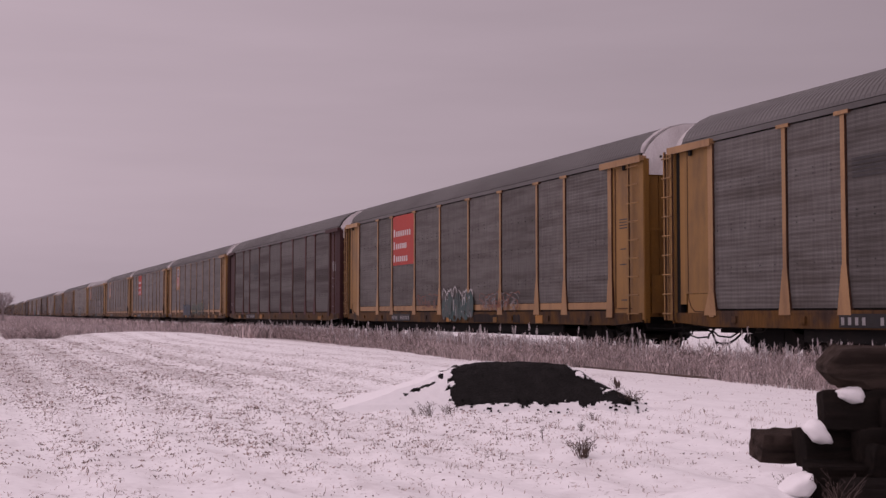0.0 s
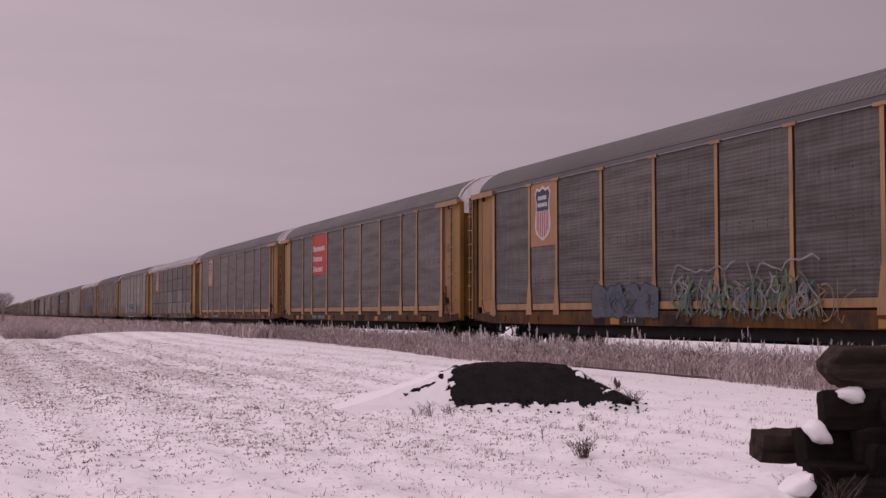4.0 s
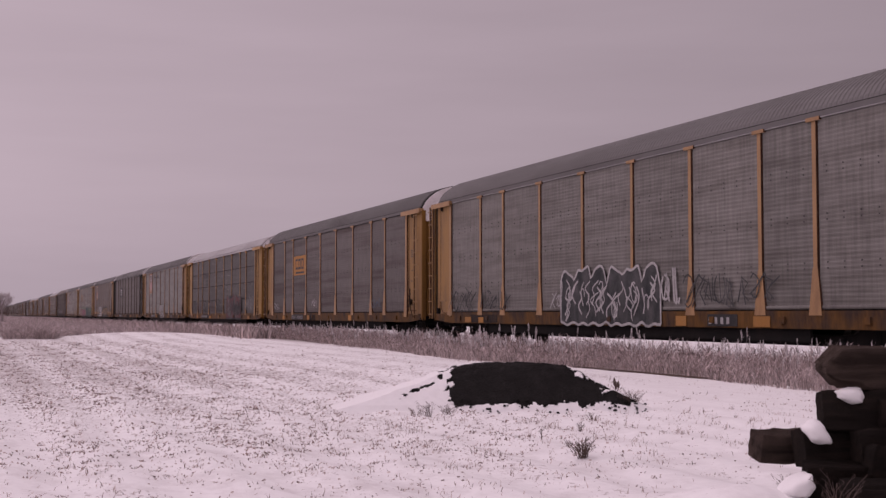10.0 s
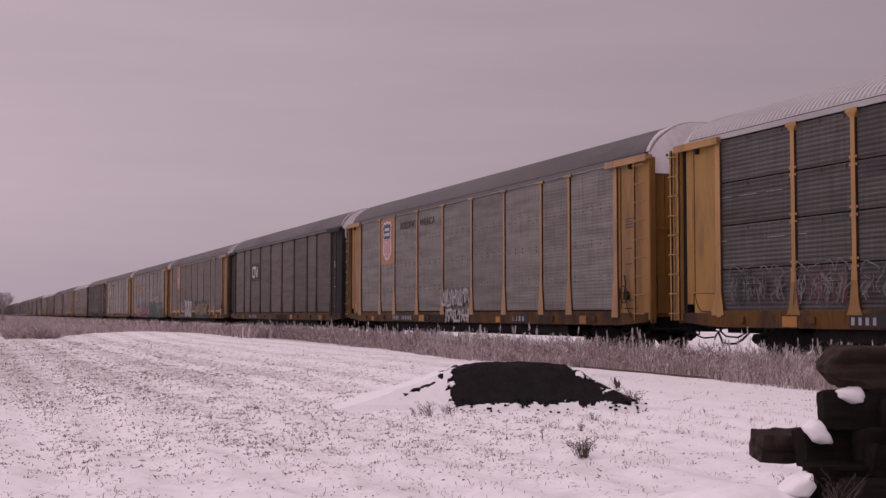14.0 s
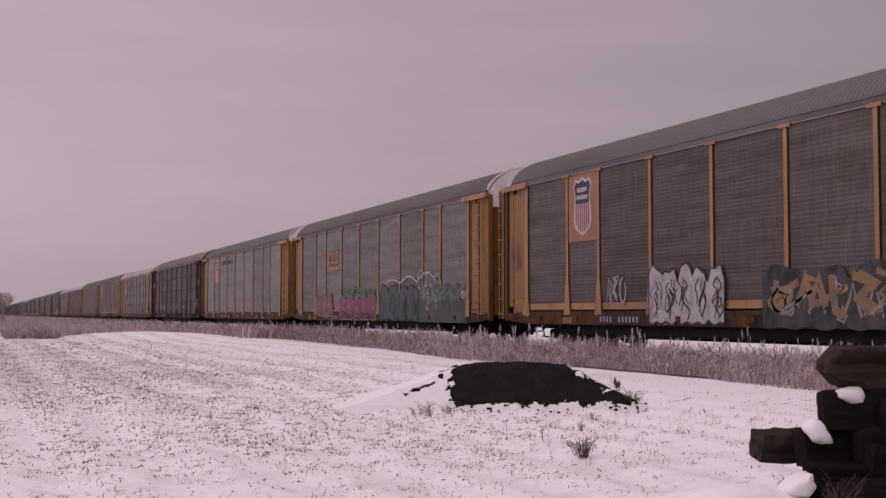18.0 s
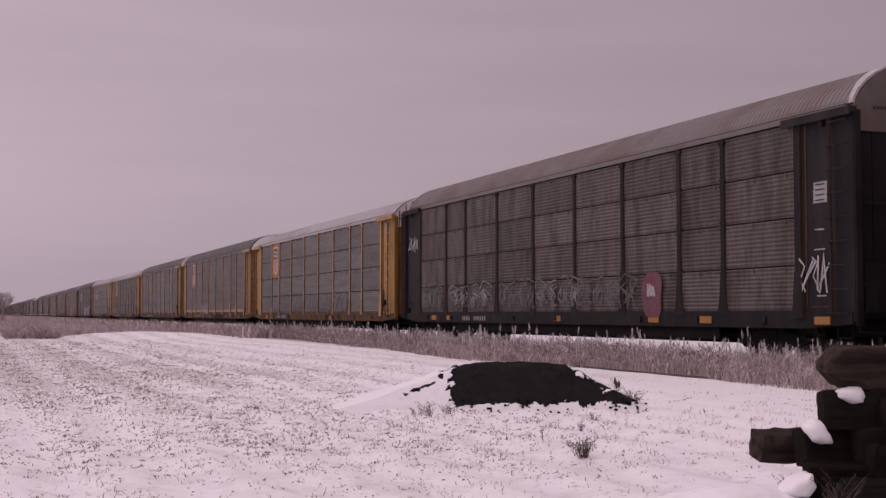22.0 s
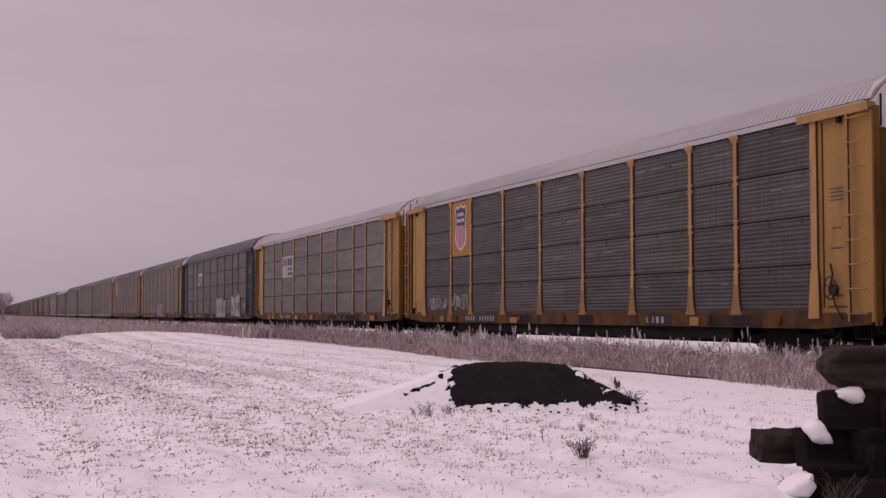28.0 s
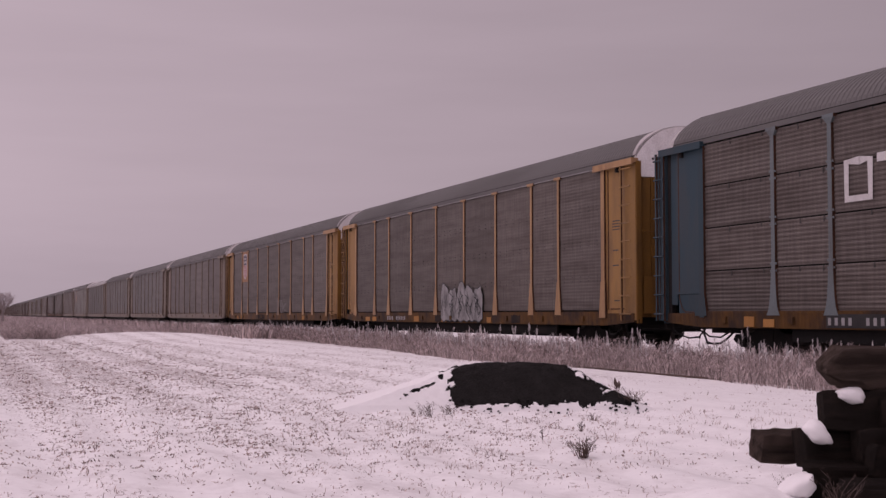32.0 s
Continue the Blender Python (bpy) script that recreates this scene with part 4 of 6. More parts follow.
def box_sign(car, kind):
    """Square marks in the bay behind the fourth post."""
    b = Build()
    xx = -SIDE - 0.012
    x1 = xx - 0.004
    if kind == "plate_dark":        # yellow plate, heavy dark bars
        b.box(xx, -SIDE + 0.01, 4.4, 7.0, 3.12, 4.12, 0)
        for k in range(3):
            y = 6.55 - k * 0.62
            b.face(flat([(y, 3.42), (y - 0.5, 3.42), (y - 0.5, 3.98), (y, 3.98)], x1), 1)
            b.face(flat([(y - 0.14, 3.54), (y - (0.5 if k == 0 else 0.36), 3.54), (y - (0.5 if k == 0 else 0.36), 3.86), (y - 0.14, 3.86)], x1 - 0.003), 0)
        b.face(flat([(6.5, 3.2), (4.75, 3.2), (4.75, 3.3), (6.5, 3.3)], x1), 1)
        part("sign", b.mesh("sign", SIGN, INK), car, "yellow plate with heavy dark bars")
    elif kind == "bars_yellow":     # yellow bars straight on the sheet
        for k in range(3):
            y = 6.75 - k * 0.66
            b.face(flat([(y + 0.035, 3.385), (y - 0.575, 3.385), (y - 0.575, 4.055), (y + 0.035, 4.055)], x1 + 0.003), 2)
            b.face(flat([(y, 3.42), (y - 0.54, 3.42), (y - 0.54, 4.02), (y, 4.02)], x1), 0)
            b.face(flat([(y - 0.16, 3.56), (y - (0.54 if k == 0 else 0.38), 3.56), (y - (0.54 if k == 0 else 0.38), 3.88), (y - 0.16, 3.88)], x1 - 0.003), 1)
        b.face(flat([(6.75, 3.14), (4.85, 3.14), (4.85, 3.28), (6.75, 3.28)], x1), 0)
        part("sign", b.mesh("sign", SIGN, PANELS["mid"], INK), car, "bold yellow bars painted on the side sheet")
    elif kind in ("stripes", "stripes_plate"):
        if kind == "stripes_plate":
            b.box(xx, -SIDE + 0.01, 4.4, 6.95, 3.05, 4.2, 1)
        for k in range(5):
            z = 4.08 - k * 0.085
            b.face(flat([(6.85, z - 0.045), (5.75, z - 0.045), (5.75, z), (6.85, z)], x1), 0)
        for y in (5.65, 5.1):
            b.face(flat([(y, 3.68), (y - 0.42, 3.68), (y - 0.42, 4.08), (y, 4.08)], x1), 0)
        letters(b, 5.65, 3.42, 1.05, 0.16, 7, 0, x1, 0.25)
        letters(b, 5.65, 3.16, 1.15, 0.16, 8, 0, x1, 0.25)
        part("sign", b.mesh("sign", INK if kind == "stripes_plate" else FADED, GREYW), car, "dark stripes and blocks painted on the side sheet")
    elif kind == "loops":           # white loops on a black plate
        b.box(xx, -SIDE + 0.01, 4.4, 7.0, 3.05, 4.12, 0)
        ribbon(b, [(5.85, 3.88), (6.35, 3.88), (6.5, 3.75), (6.5, 3.45), (6.35, 3.32), (5.95, 3.32), (5.8, 3.45), (5.8, 3.78), (5.92, 3.88)], 0.14, x1, 1)
        ribbon(b, [(5.8, 3.6), (5.72, 3.88), (5.6, 3.88), (5.3, 3.36), (5.16, 3.32), (5.1, 3.5), (5.1, 3.92)], 0.14, x1 - 0.003, 1)
        part("sign", b.mesh("sign", PLATE, WHITE), car, "black plate with bold white loops")
    elif kind == "block_white":
        ribbon(b, [(6.2, 4.02), (6.6, 4.02), (6.6, 3.3), (5.9, 3.3), (5.9, 4.02), (6.22, 4.02)], 0.17, x1, 0)
        ribbon(b, [(5.7, 4.02), (4.75, 4.02)], 0.17, x1 - 0.003, 0)
        ribbon(b, [(5.3, 4.0), (5.3, 3.25)], 0.17, x1 - 0.006, 0)
        part("sign", b.mesh("sign", WHITE), car, "bold white block shapes painted on the side sheet")


def slogan(car):
    for word, y in (("BUILDING", 6.35), ("AMERICA", 4.02)):
        cu = bpy.data.curves.new("slogan", "FONT")
        cu.body, cu.size, cu.extrude = word, 0.40, 0.002
        cu.space_character = 1.02
        tmp = bpy.data.objects.new("slogan", cu)
        scene.collection.objects.link(tmp)
        me = bpy.data.meshes.new_from_object(tmp)
        bpy.data.objects.remove(tmp)
        me.materials.clear()
        me.materials.append(INK)
        ob = part("slogan", me, car, "dark painted slogan lettering")
        ob.matrix_basis = Matrix(((0, 0, -1, -SIDE - 0.012), (-1, 0, 0, y), (0, 1, 0, 4.42), (0, 0, 0, 1)))


def wobble(cy, cz, ry, rz, rng, n=22, rough=0.16):
    """A rounded, uneven outline."""
    ph = [rng.uniform(0, 6.28) for _ in range(3)]
    pts = []
    for k in range(n):
        a = 2 * math.pi * k / n
        c, s = math.cos(a), math.sin(a)
        sq = (abs(c) ** 3.2 + abs(s) ** 3.2) ** (-1 / 3.2)
        r = sq * (1 + rough * (0.5 * math.sin(2 * a + ph[0]) + 0.35 * math.sin(3 * a + ph[1]) + 0.3 * math.sin(5 * a + ph[2])))
        pts.append((cy + ry * r * c, cz + rz * r * s))
    return pts


def slash_piece(car, y0, y1, z0, z1, n, fill, line, seed, back=None, lw=0.05, label="angular sprayed graffiti piece"):
    """Crowded slanting bars with outlines, interlocked; no letters."""
    rng = random.Random(seed)
    b = Build()
    w, h, x = (y0 - y1) / n, z1 - z0, PAINT_X
    if back:
        pts = []
        for k in range(n * 2 + 1):
            pts.append((y0 - k * w / 2, z1 + rng.uniform(-0.22, 0.04) * h))
        for k in range(len(pts) - 1):
            b.face(flat([(pts[k][0], z0), (pts[k + 1][0], z0), pts[k + 1], pts[k]], x + 0.003), 2)
    bars = []
    for k in range(n):
        yc = y0 - (k + 0.5) * w
        for j in range(4):
            u = yc + (j - 1.5) * 0.25 * w + rng.uniform(-0.07, 0.07) * w
            lean = rng.uniform(-0.16, 0.16) * w
            top, low = z0 + h * rng.uniform(0.78, 0.97), z0 + h * rng.uniform(0.05, 0.28)
            mid = rng.uniform(0.35, 0.65)
            kink = rng.uniform(-0.12, 0.12) * w
            bars.append([(u + lean + kink, top), (u + lean * 0.6, top - 0.12 * h), (u + kink, low + (top - low) * mid), (u - lean * 0.6, low + 0.1 * h), (u - lean - kink, low)])
        z = z0 + h * rng.choice((0.15, 0.5, 0.85))
        bars.append([(yc + 0.40 * w, z + rng.uniform(-0.06, 0.06) * h), (yc - 0.40 * w, z + rng.uniform(-0.06, 0.06) * h)])
    thick = min(0.11 * w, 0.11 * h) + 0.02
    for k, pts in enumerate(bars):
        ribbon(b, pts, thick + 1.6 * lw, x - 0.0004 * k, 1)
    for k, pts in enumerate(bars):
        ribbon(b, pts, thick * rng.uniform(0.7, 1.1), x - 0.0004 * len(bars) - 0.001 - 0.0003 * k, 0)
    for k in range(n):
        if rng.random() < 0.8:
            u, z = y0 - (k + rng.uniform(0.2, 0.8)) * w, z0 + h * rng.uniform(0.3, 0.9)
            ribbon(b, [(u, z), (u - 0.15 * w, z - 0.25 * h), (u - 0.05 * w, z - 0.4 * h)], lw * 0.5, x - 0.0008 * len(bars) - 0.002 - 0.0003 * k, 1)
    mats = [SPRAY[fill], SPRAY[line]] + ([SPRAY[back]] if back else [])
    tagged(part("graffiti", b.mesh("graffiti", *mats), car, label), label, kind="stuff")


def bubble_piece(car, y0, y1, z0, z1, n, fill, line, seed, back=None, lw=0.05, label="sprayed graffiti piece"):
    """A sprayed piece: one bulging mass with an outline and crowded curling inner lines; no letters."""
    rng = random.Random(seed)
    b = Build()
    w, h, x = (y0 - y1) / n, z1 - z0, PAINT_X
    if back:
        tops = [(y0 + 0.08 * w - k * (y0 - y1 + 0.16 * w) / (n * 3), z1 + rng.uniform(-0.30, 0.06) * h) for k in range(n * 3 + 1)]
        for a, c in zip(tops, tops[1:]):
            b.face(flat([(a[0], z0 - 0.03), (c[0], z0 - 0.03), c, a], x + 0.003), 2)
    # one bulging mass with an uneven edge
    m = n * 10
    top, low = [], []
    dips = [rng.uniform(0.08, 0.30) for _ in range(n + 1)]
    highs = [rng.uniform(-0.10, 0.04) for _ in range(n + 1)]
    for k in range(m + 1):
        c, q = min(n - 1, k // 10), (k % 10) / 10 if k < m else 1.0
        notch = max(dips[c] * max(0, 1 - q / 0.22), dips[c + 1] * max(0, 1 - (1 - q) / 0.22))
        y = y0 - (y0 - y1) * k / m
        top.append((y + 0.012 * w * math.sin(k * 1.7), z1 + h * (highs[c] - notch + 0.05 * math.sin(q * 6.3 + c * 2.1))))
        low.append((y, z0 + h * (0.022 * math.sin(k * 0.9 + seed) + 0.12 * notch + 0.03)))
    if fill:
        for k in range(m):
            b.face(flat([low[k], low[k + 1], top[k + 1], top[k]], x), 0)
    lift = 0.001
    for edge_ in (top, low) if fill else (top[:m // 2], top[m // 2 + 3:]):
        ribbon(b, edge_, lw if fill else 0.7 * lw, x - lift, 1)
    for e_ in (0, m) if fill else ():
        ribbon(b, [low[e_], top[e_]], lw, x - lift - 0.0003, 1)

    def bend(pts):
        """Rounds a path of a few points."""
        out, p = [], [pts[0]] + pts + [pts[-1]]
        for a in range(1, len(p) - 2):
            for f in range(4):
                t = f / 4
                out.append(tuple(0.5 * (2 * p[a][d] + (p[a + 1][d] - p[a - 1][d]) * t + (2 * p[a - 1][d] - 5 * p[a][d] + 4 * p[a + 1][d] - p[a + 2][d]) * t * t
                                        + (3 * p[a][d] - p[a - 1][d] - 3 * p[a + 1][d] + p[a + 2][d]) * t ** 3) for d in (0, 1)))
        return out + [pts[-1]]
    e = lambda a: rng.uniform(-a, a)
    for k in range(n):
        lean = e(0.25)
        put = lambda u, v: (y0 - (k + 0.5 + u + lean * (v - 0.5)) * w, z0 + h * (0.08 + 0.76 * v))
        for _ in range(rng.randrange(4, 8)):
            lift += 0.0004
            u, v = e(0.34), rng.uniform(0.1, 0.55)
            path = [(u + e(0.25), v - 0.1), (u + e(0.2), v + 0.1), (u + e(0.2), v + 0.28), (u + e(0.3), min(1, v + 0.45))]
            ribbon(b, bend([put(a, c) for a, c in path]), lw * rng.uniform(0.5, 0.9), x - lift, 1)
        lift += 0.0004
        a0, r = e(3), rng.uniform(0.10, 0.2)
        cu, cv = e(0.25), rng.uniform(0.3, 0.75)
        ribbon(b, [put(cu + r * math.cos(a0 + 0.6 * a), cv + 1.3 * r * math.sin(a0 + 0.6 * a)) for a in range(9)], lw * 0.6, x - lift, 1)
    mats = [SPRAY[fill or line], SPRAY[line]] + ([SPRAY[back]] if back else [])
    tagged(part("graffiti", b.mesh("graffiti", *mats), car, label), label, kind="stuff")


def ribbon_line(car, y0, y1, z, color, seed, lw):
    """One long sprayed line in high and low arches."""
    b = Build()
    pts, n = [], 60
    for k in range(n + 1):
        q = k / n
        pts.append((y0 + (y1 - y0) * q, z + 0.26 * abs(math.sin(q * 9.0 + 0.4)) * (0.5 + q) + 0.03 * noise.noise((q * 14, seed, 0))))
    ribbon(b, pts, lw, PAINT_X - 0.012)
    part("graffiti", b.mesh("graffiti", SPRAY[color]), car, "arched sprayed line")


def oval_piece(car, y, z, ry, rz, color, seed):
    """A faded round patch of sprayed colour."""
    b = Build()
    b.face(flat(wobble(y, z, ry, rz, random.Random(seed), 28, 0.10)[::-1], PAINT_X - 0.001))
    part("graffiti", b.mesh("graffiti", SPRAY[color]), car, "faded round patch of red spray paint")


def tag_piece(car, y0, y1, z0, z1, n, color, seed, lw=0.035, label="thin sprayed graffiti scrawl"):
    """A scrawl: hooks, strokes, arcs and ticks crowded along a line; no letters."""
    rng = random.Random(seed)
    b = Build()
    n = max(2, round(n * 1.6))
    w, h = (y0 - y1) / n, z1 - z0
    lift = 0
    for k in range(n):
        hi, lo = rng.uniform(0.72, 1.0), rng.uniform(0.0, 0.2)
        put = lambda u, v: (y0 - (k + u) * w, z0 + h * (lo + (hi - lo) * v) + rng.gauss(0, 0.012))
        for _ in range(rng.randrange(2, 4)):
            kind, u = rng.randrange(5), rng.uniform(0.1, 0.9)
            if kind == 0:       # upright with a hooked foot
                d = rng.uniform(-0.25, 0.25)
                pts = [put(u, 1.0), put(u + d * 0.4, 0.5), put(u + d, 0.08), put(u + d + 0.22, 0.0), put(u + d + 0.35, 0.16)]
            elif kind == 1:     # open arc
                a0, r = rng.uniform(0, 6.28), rng.uniform(0.28, 0.5)
                pts = [put(0.5 + r * 1.1 * math.cos(a0 + a * 0.62), 0.5 + r * math.sin(a0 + a * 0.62)) for a in range(9)]
            elif kind == 2:     # zigzag
                pts = [put(u - 0.3, 0.95), put(u + 0.25, 0.75), put(u - 0.2, 0.42), put(u + 0.3, 0.1)]
            elif kind == 3:     # long slash running into the next shape
                pts = [put(u - 0.5, rng.uniform(0, 0.3)), put(u, rng.uniform(0.4, 0.6)), put(u + 0.75, rng.uniform(0.7, 1.0))]
            else:               # peak
                pts = [put(u - 0.35, 0.05), put(u - 0.1, 0.6), put(u, 1.0), put(u + 0.12, 0.55), put(u + 0.3, 0.0)]
            lift += 1
            ribbon(b, pts, lw * rng.uniform(0.55, 0.95), PAINT_X - 0.0032 - 0.0004 * lift)
    tagged(part("graffiti", b.mesh("graffiti", SPRAY[color]), car, label), label, kind="stuff")


def placards(car, dark=False):
    """Small stencils and plates on the end panels, as plain bars."""
    xx = -SIDE - 0.008
    for y, z, h, w in ((-12.52, 3.3, 0.32, 0.42), (-12.5, 2.75, 0.12, 0.3), (-12.5, 2.35, 0.1, 0.35), (12.75, 2.0, 0.14, 0.34), (12.75, 4.1, 0.3, 0.3), (-12.55, 1.42, 0.1, 0.3)):
        def make():
            b = Build()
            for k in range(max(1, int(h / 0.075))):
                b.face(flat([(y + w / 2, z + k * 0.075), (y - w / 2, z + k * 0.075), (y - w / 2, z + k * 0.075 + 0.03), (y + w / 2, z + k * 0.075 + 0.03)], xx))
            return b.mesh("stencil", CHALK if dark else FADED)
        part("stencil", shared(("stencil", y, z, dark), make), car)


def label_box(car, y, z, w, h, mat):
    """A small plate with dark bars; on the sill it is a plain reflector."""
    x = OUT - 0.020 if z < DECK else -SIDE - 0.012
    b = Build()
    b.box(x, x + 0.012, y - w / 2, y + w / 2, z, z + h)
    ob = part("placard" if z > DECK else "reflector", b.mesh("placard", mat), car)
    if z > DECK:
        b = Build()
        for k in range(max(2, int(h / 0.09))):
            zz = z + h * (k + 0.5) / max(2, int(h / 0.09))
            b.face(flat([(y + w * 0.38, zz - 0.016), (y - w * 0.34, zz - 0.016), (y - w * 0.34, zz + 0.016), (y + w * 0.38, zz + 0.016)], x - 0.003))
        part("lettering", b.mesh("lettering", INK), ob)


def autorack(n, paint="yellow", sheet_tone="mid", strips=False, roof="grey", label="", detail=True, light=(), sill=None, plated=False):
    """One enclosed car carrier: flat car, posts, side sheets, roof, ends and trucks."""
    car = thing("autorack_car", label, "railway car", "cars of the freight train")
    ps = (GOLD, YELLOW_SILL, YELLOW_DOOR, GOLD_POST) if strips and paint == "yellow" else PAINTS[paint]
    sheet_mat = PANELS[sheet_tone]
    post = post_mesh({"blue": TEAL, "maroon": MAROON_POST}.get(paint, ps[3]), paint not in ("black",), strips)
    for bay in range(9):
        if strips and detail:
            for k, (za, zb) in enumerate(((1.14, 2.052), (2.088, 3.042), (3.078, 4.012), (4.048, 5.005))):
                part("panel", bay_panel(bay, GALV if (bay, k) in light else sheet_mat, za, zb, False), car)
        else:
            part("panel", bay_panel(bay, sheet_mat, DECK + 0.30 if plated else DECK + 0.09, bolts=detail), car)
        if detail:
            part("panel", bay_panel(bay, sheet_mat, bolts=False), car, at=pose(0, 0, 0, 0, 0, 180))
        if plated:
            part("lower_plate", lower_plate(bay, ps[3]), car)
        elif n in (7, 13, 14, 16):
            part("rub_rail", rub_rail(bay, sheet_mat), car)
    if detail:
        # added dark sheet behind the panels, standing for shade in the post gaps
        b = Build()
        b.box(-SIDE + 0.055, -SIDE + 0.07, -11.95, 11.95, DECK, EAVE)
        part("liner", shared("liner", lambda: b.mesh("liner", DARK)), car)
        rng = random.Random(n * 7 + 1)
        for y in rng.sample(RIBS, rng.randrange(3, 6)) if paint != "black" else ():
            label_box(car, y + rng.uniform(0.5, 0.8), 0.80, rng.uniform(0.3, 0.62), rng.uniform(0.16, 0.24), SIGN if rng.random() < 0.7 else OCHRE)
        for _ in range(rng.randrange(1, 4)):
            sill_patch(car, rng.uniform(-10.5, 10.5), rng.uniform(0.5, 2.4), rng)
    for y in POSTS:
        part("post", post, car, at=pose(0, y, 0))
        if detail:
            part("post", post, car, at=pose(0, y, 0, 0, 0, 180))
    if not detail:
        b = Build()
        b.box(SIDE - 0.05, SIDE, -13.0, 13.0, DECK, EAVE)
        part("side_wall", shared(("wall", sheet_mat.name), lambda: b.mesh("side_wall", sheet_mat)), car)
    crown = 0.84 if roof == "snow" else 0.965 if paint in ("yellow", "maroon") else 1.0
    part("roof", roof_mesh(ROOFS[roof], crown), car)
    for s in (-1, 1):
        part("fascia", fascia_mesh(ROOFS[roof], s), car)
        part("eave_joint", eave_shade_mesh(s), car)
    if roof != "snow":
        part("roof_gasket", gasket_mesh(crown, 13.15), car, "black rubber edge")
        if n in (2, 8, 17, 21):
            part("roof_gasket", gasket_mesh(crown, -13.50), car, "black rubber edge")
    if paint == "yellow" and roof != "snow" and n not in (0, 1, 8):
        b = Build()
        b.box(OUT - 0.004, -SIDE + 0.04, -11.7, 11.9, EAVE + 0.012, EAVE + 0.030)
        part("ledge", shared("ledge", lambda: b.mesh("ledge", GREYW)), car, "rimed ledge over the side sheets")
    if n not in (2, 8, 17, 21):
        part("roof_frost", frost_mesh(crown, n % 4), car, "white rime on the end of the roof")
    for flip in (False, True):
        part("side_sill", sill_mesh(sill or ps[1]), car, at=pose(0, 0, 0, 0, 0, 180) if flip else None)
        for s in (-1, 1):
            end_parts(car, s, flip, ps, detail)
    for s in (-1, 1):
        part("end_door", door_mesh(s, ps[2]), car)
        part("upper_end", hood_mesh(s, crown, ROOFS["rust"] if roof == "rust" else FROST if s < 0 else RIMED), car, "white frosted upper end")
        if roof == "snow" and detail and s < 0:
            for k in range(11):
                part("seam", seam_mesh(-1.40 + 0.28 * k), car)
        part("coupler", coupler_mesh(s), car)
        part("air_hose", hose_mesh(s), car)
        part("cable", cable_mesh(s), car)
        part("brake_pipe", pipe_mesh(s), car)
        part("step", step_mesh(s), car)
        truck = part("truck", truck_mesh(), car, "dark four-wheel truck", at=pose(0, s * 10.06, 0))
        for a in (-0.89, 0.89):
            wheelsets.append((part("wheelset", wheelset_mesh(), truck, at=pose(0, a, 0.457)), a))
    part("underframe", underframe_mesh(), car, "dark steel underframe")
    if detail and n in (4, 5, 6, 8, 10, 12, 16, 18, 19, 20, 21):
        part("hand_brake", brake_mesh(), car)
    return car


wheelsets, train = [], []
YL = "yellow autorack car with "


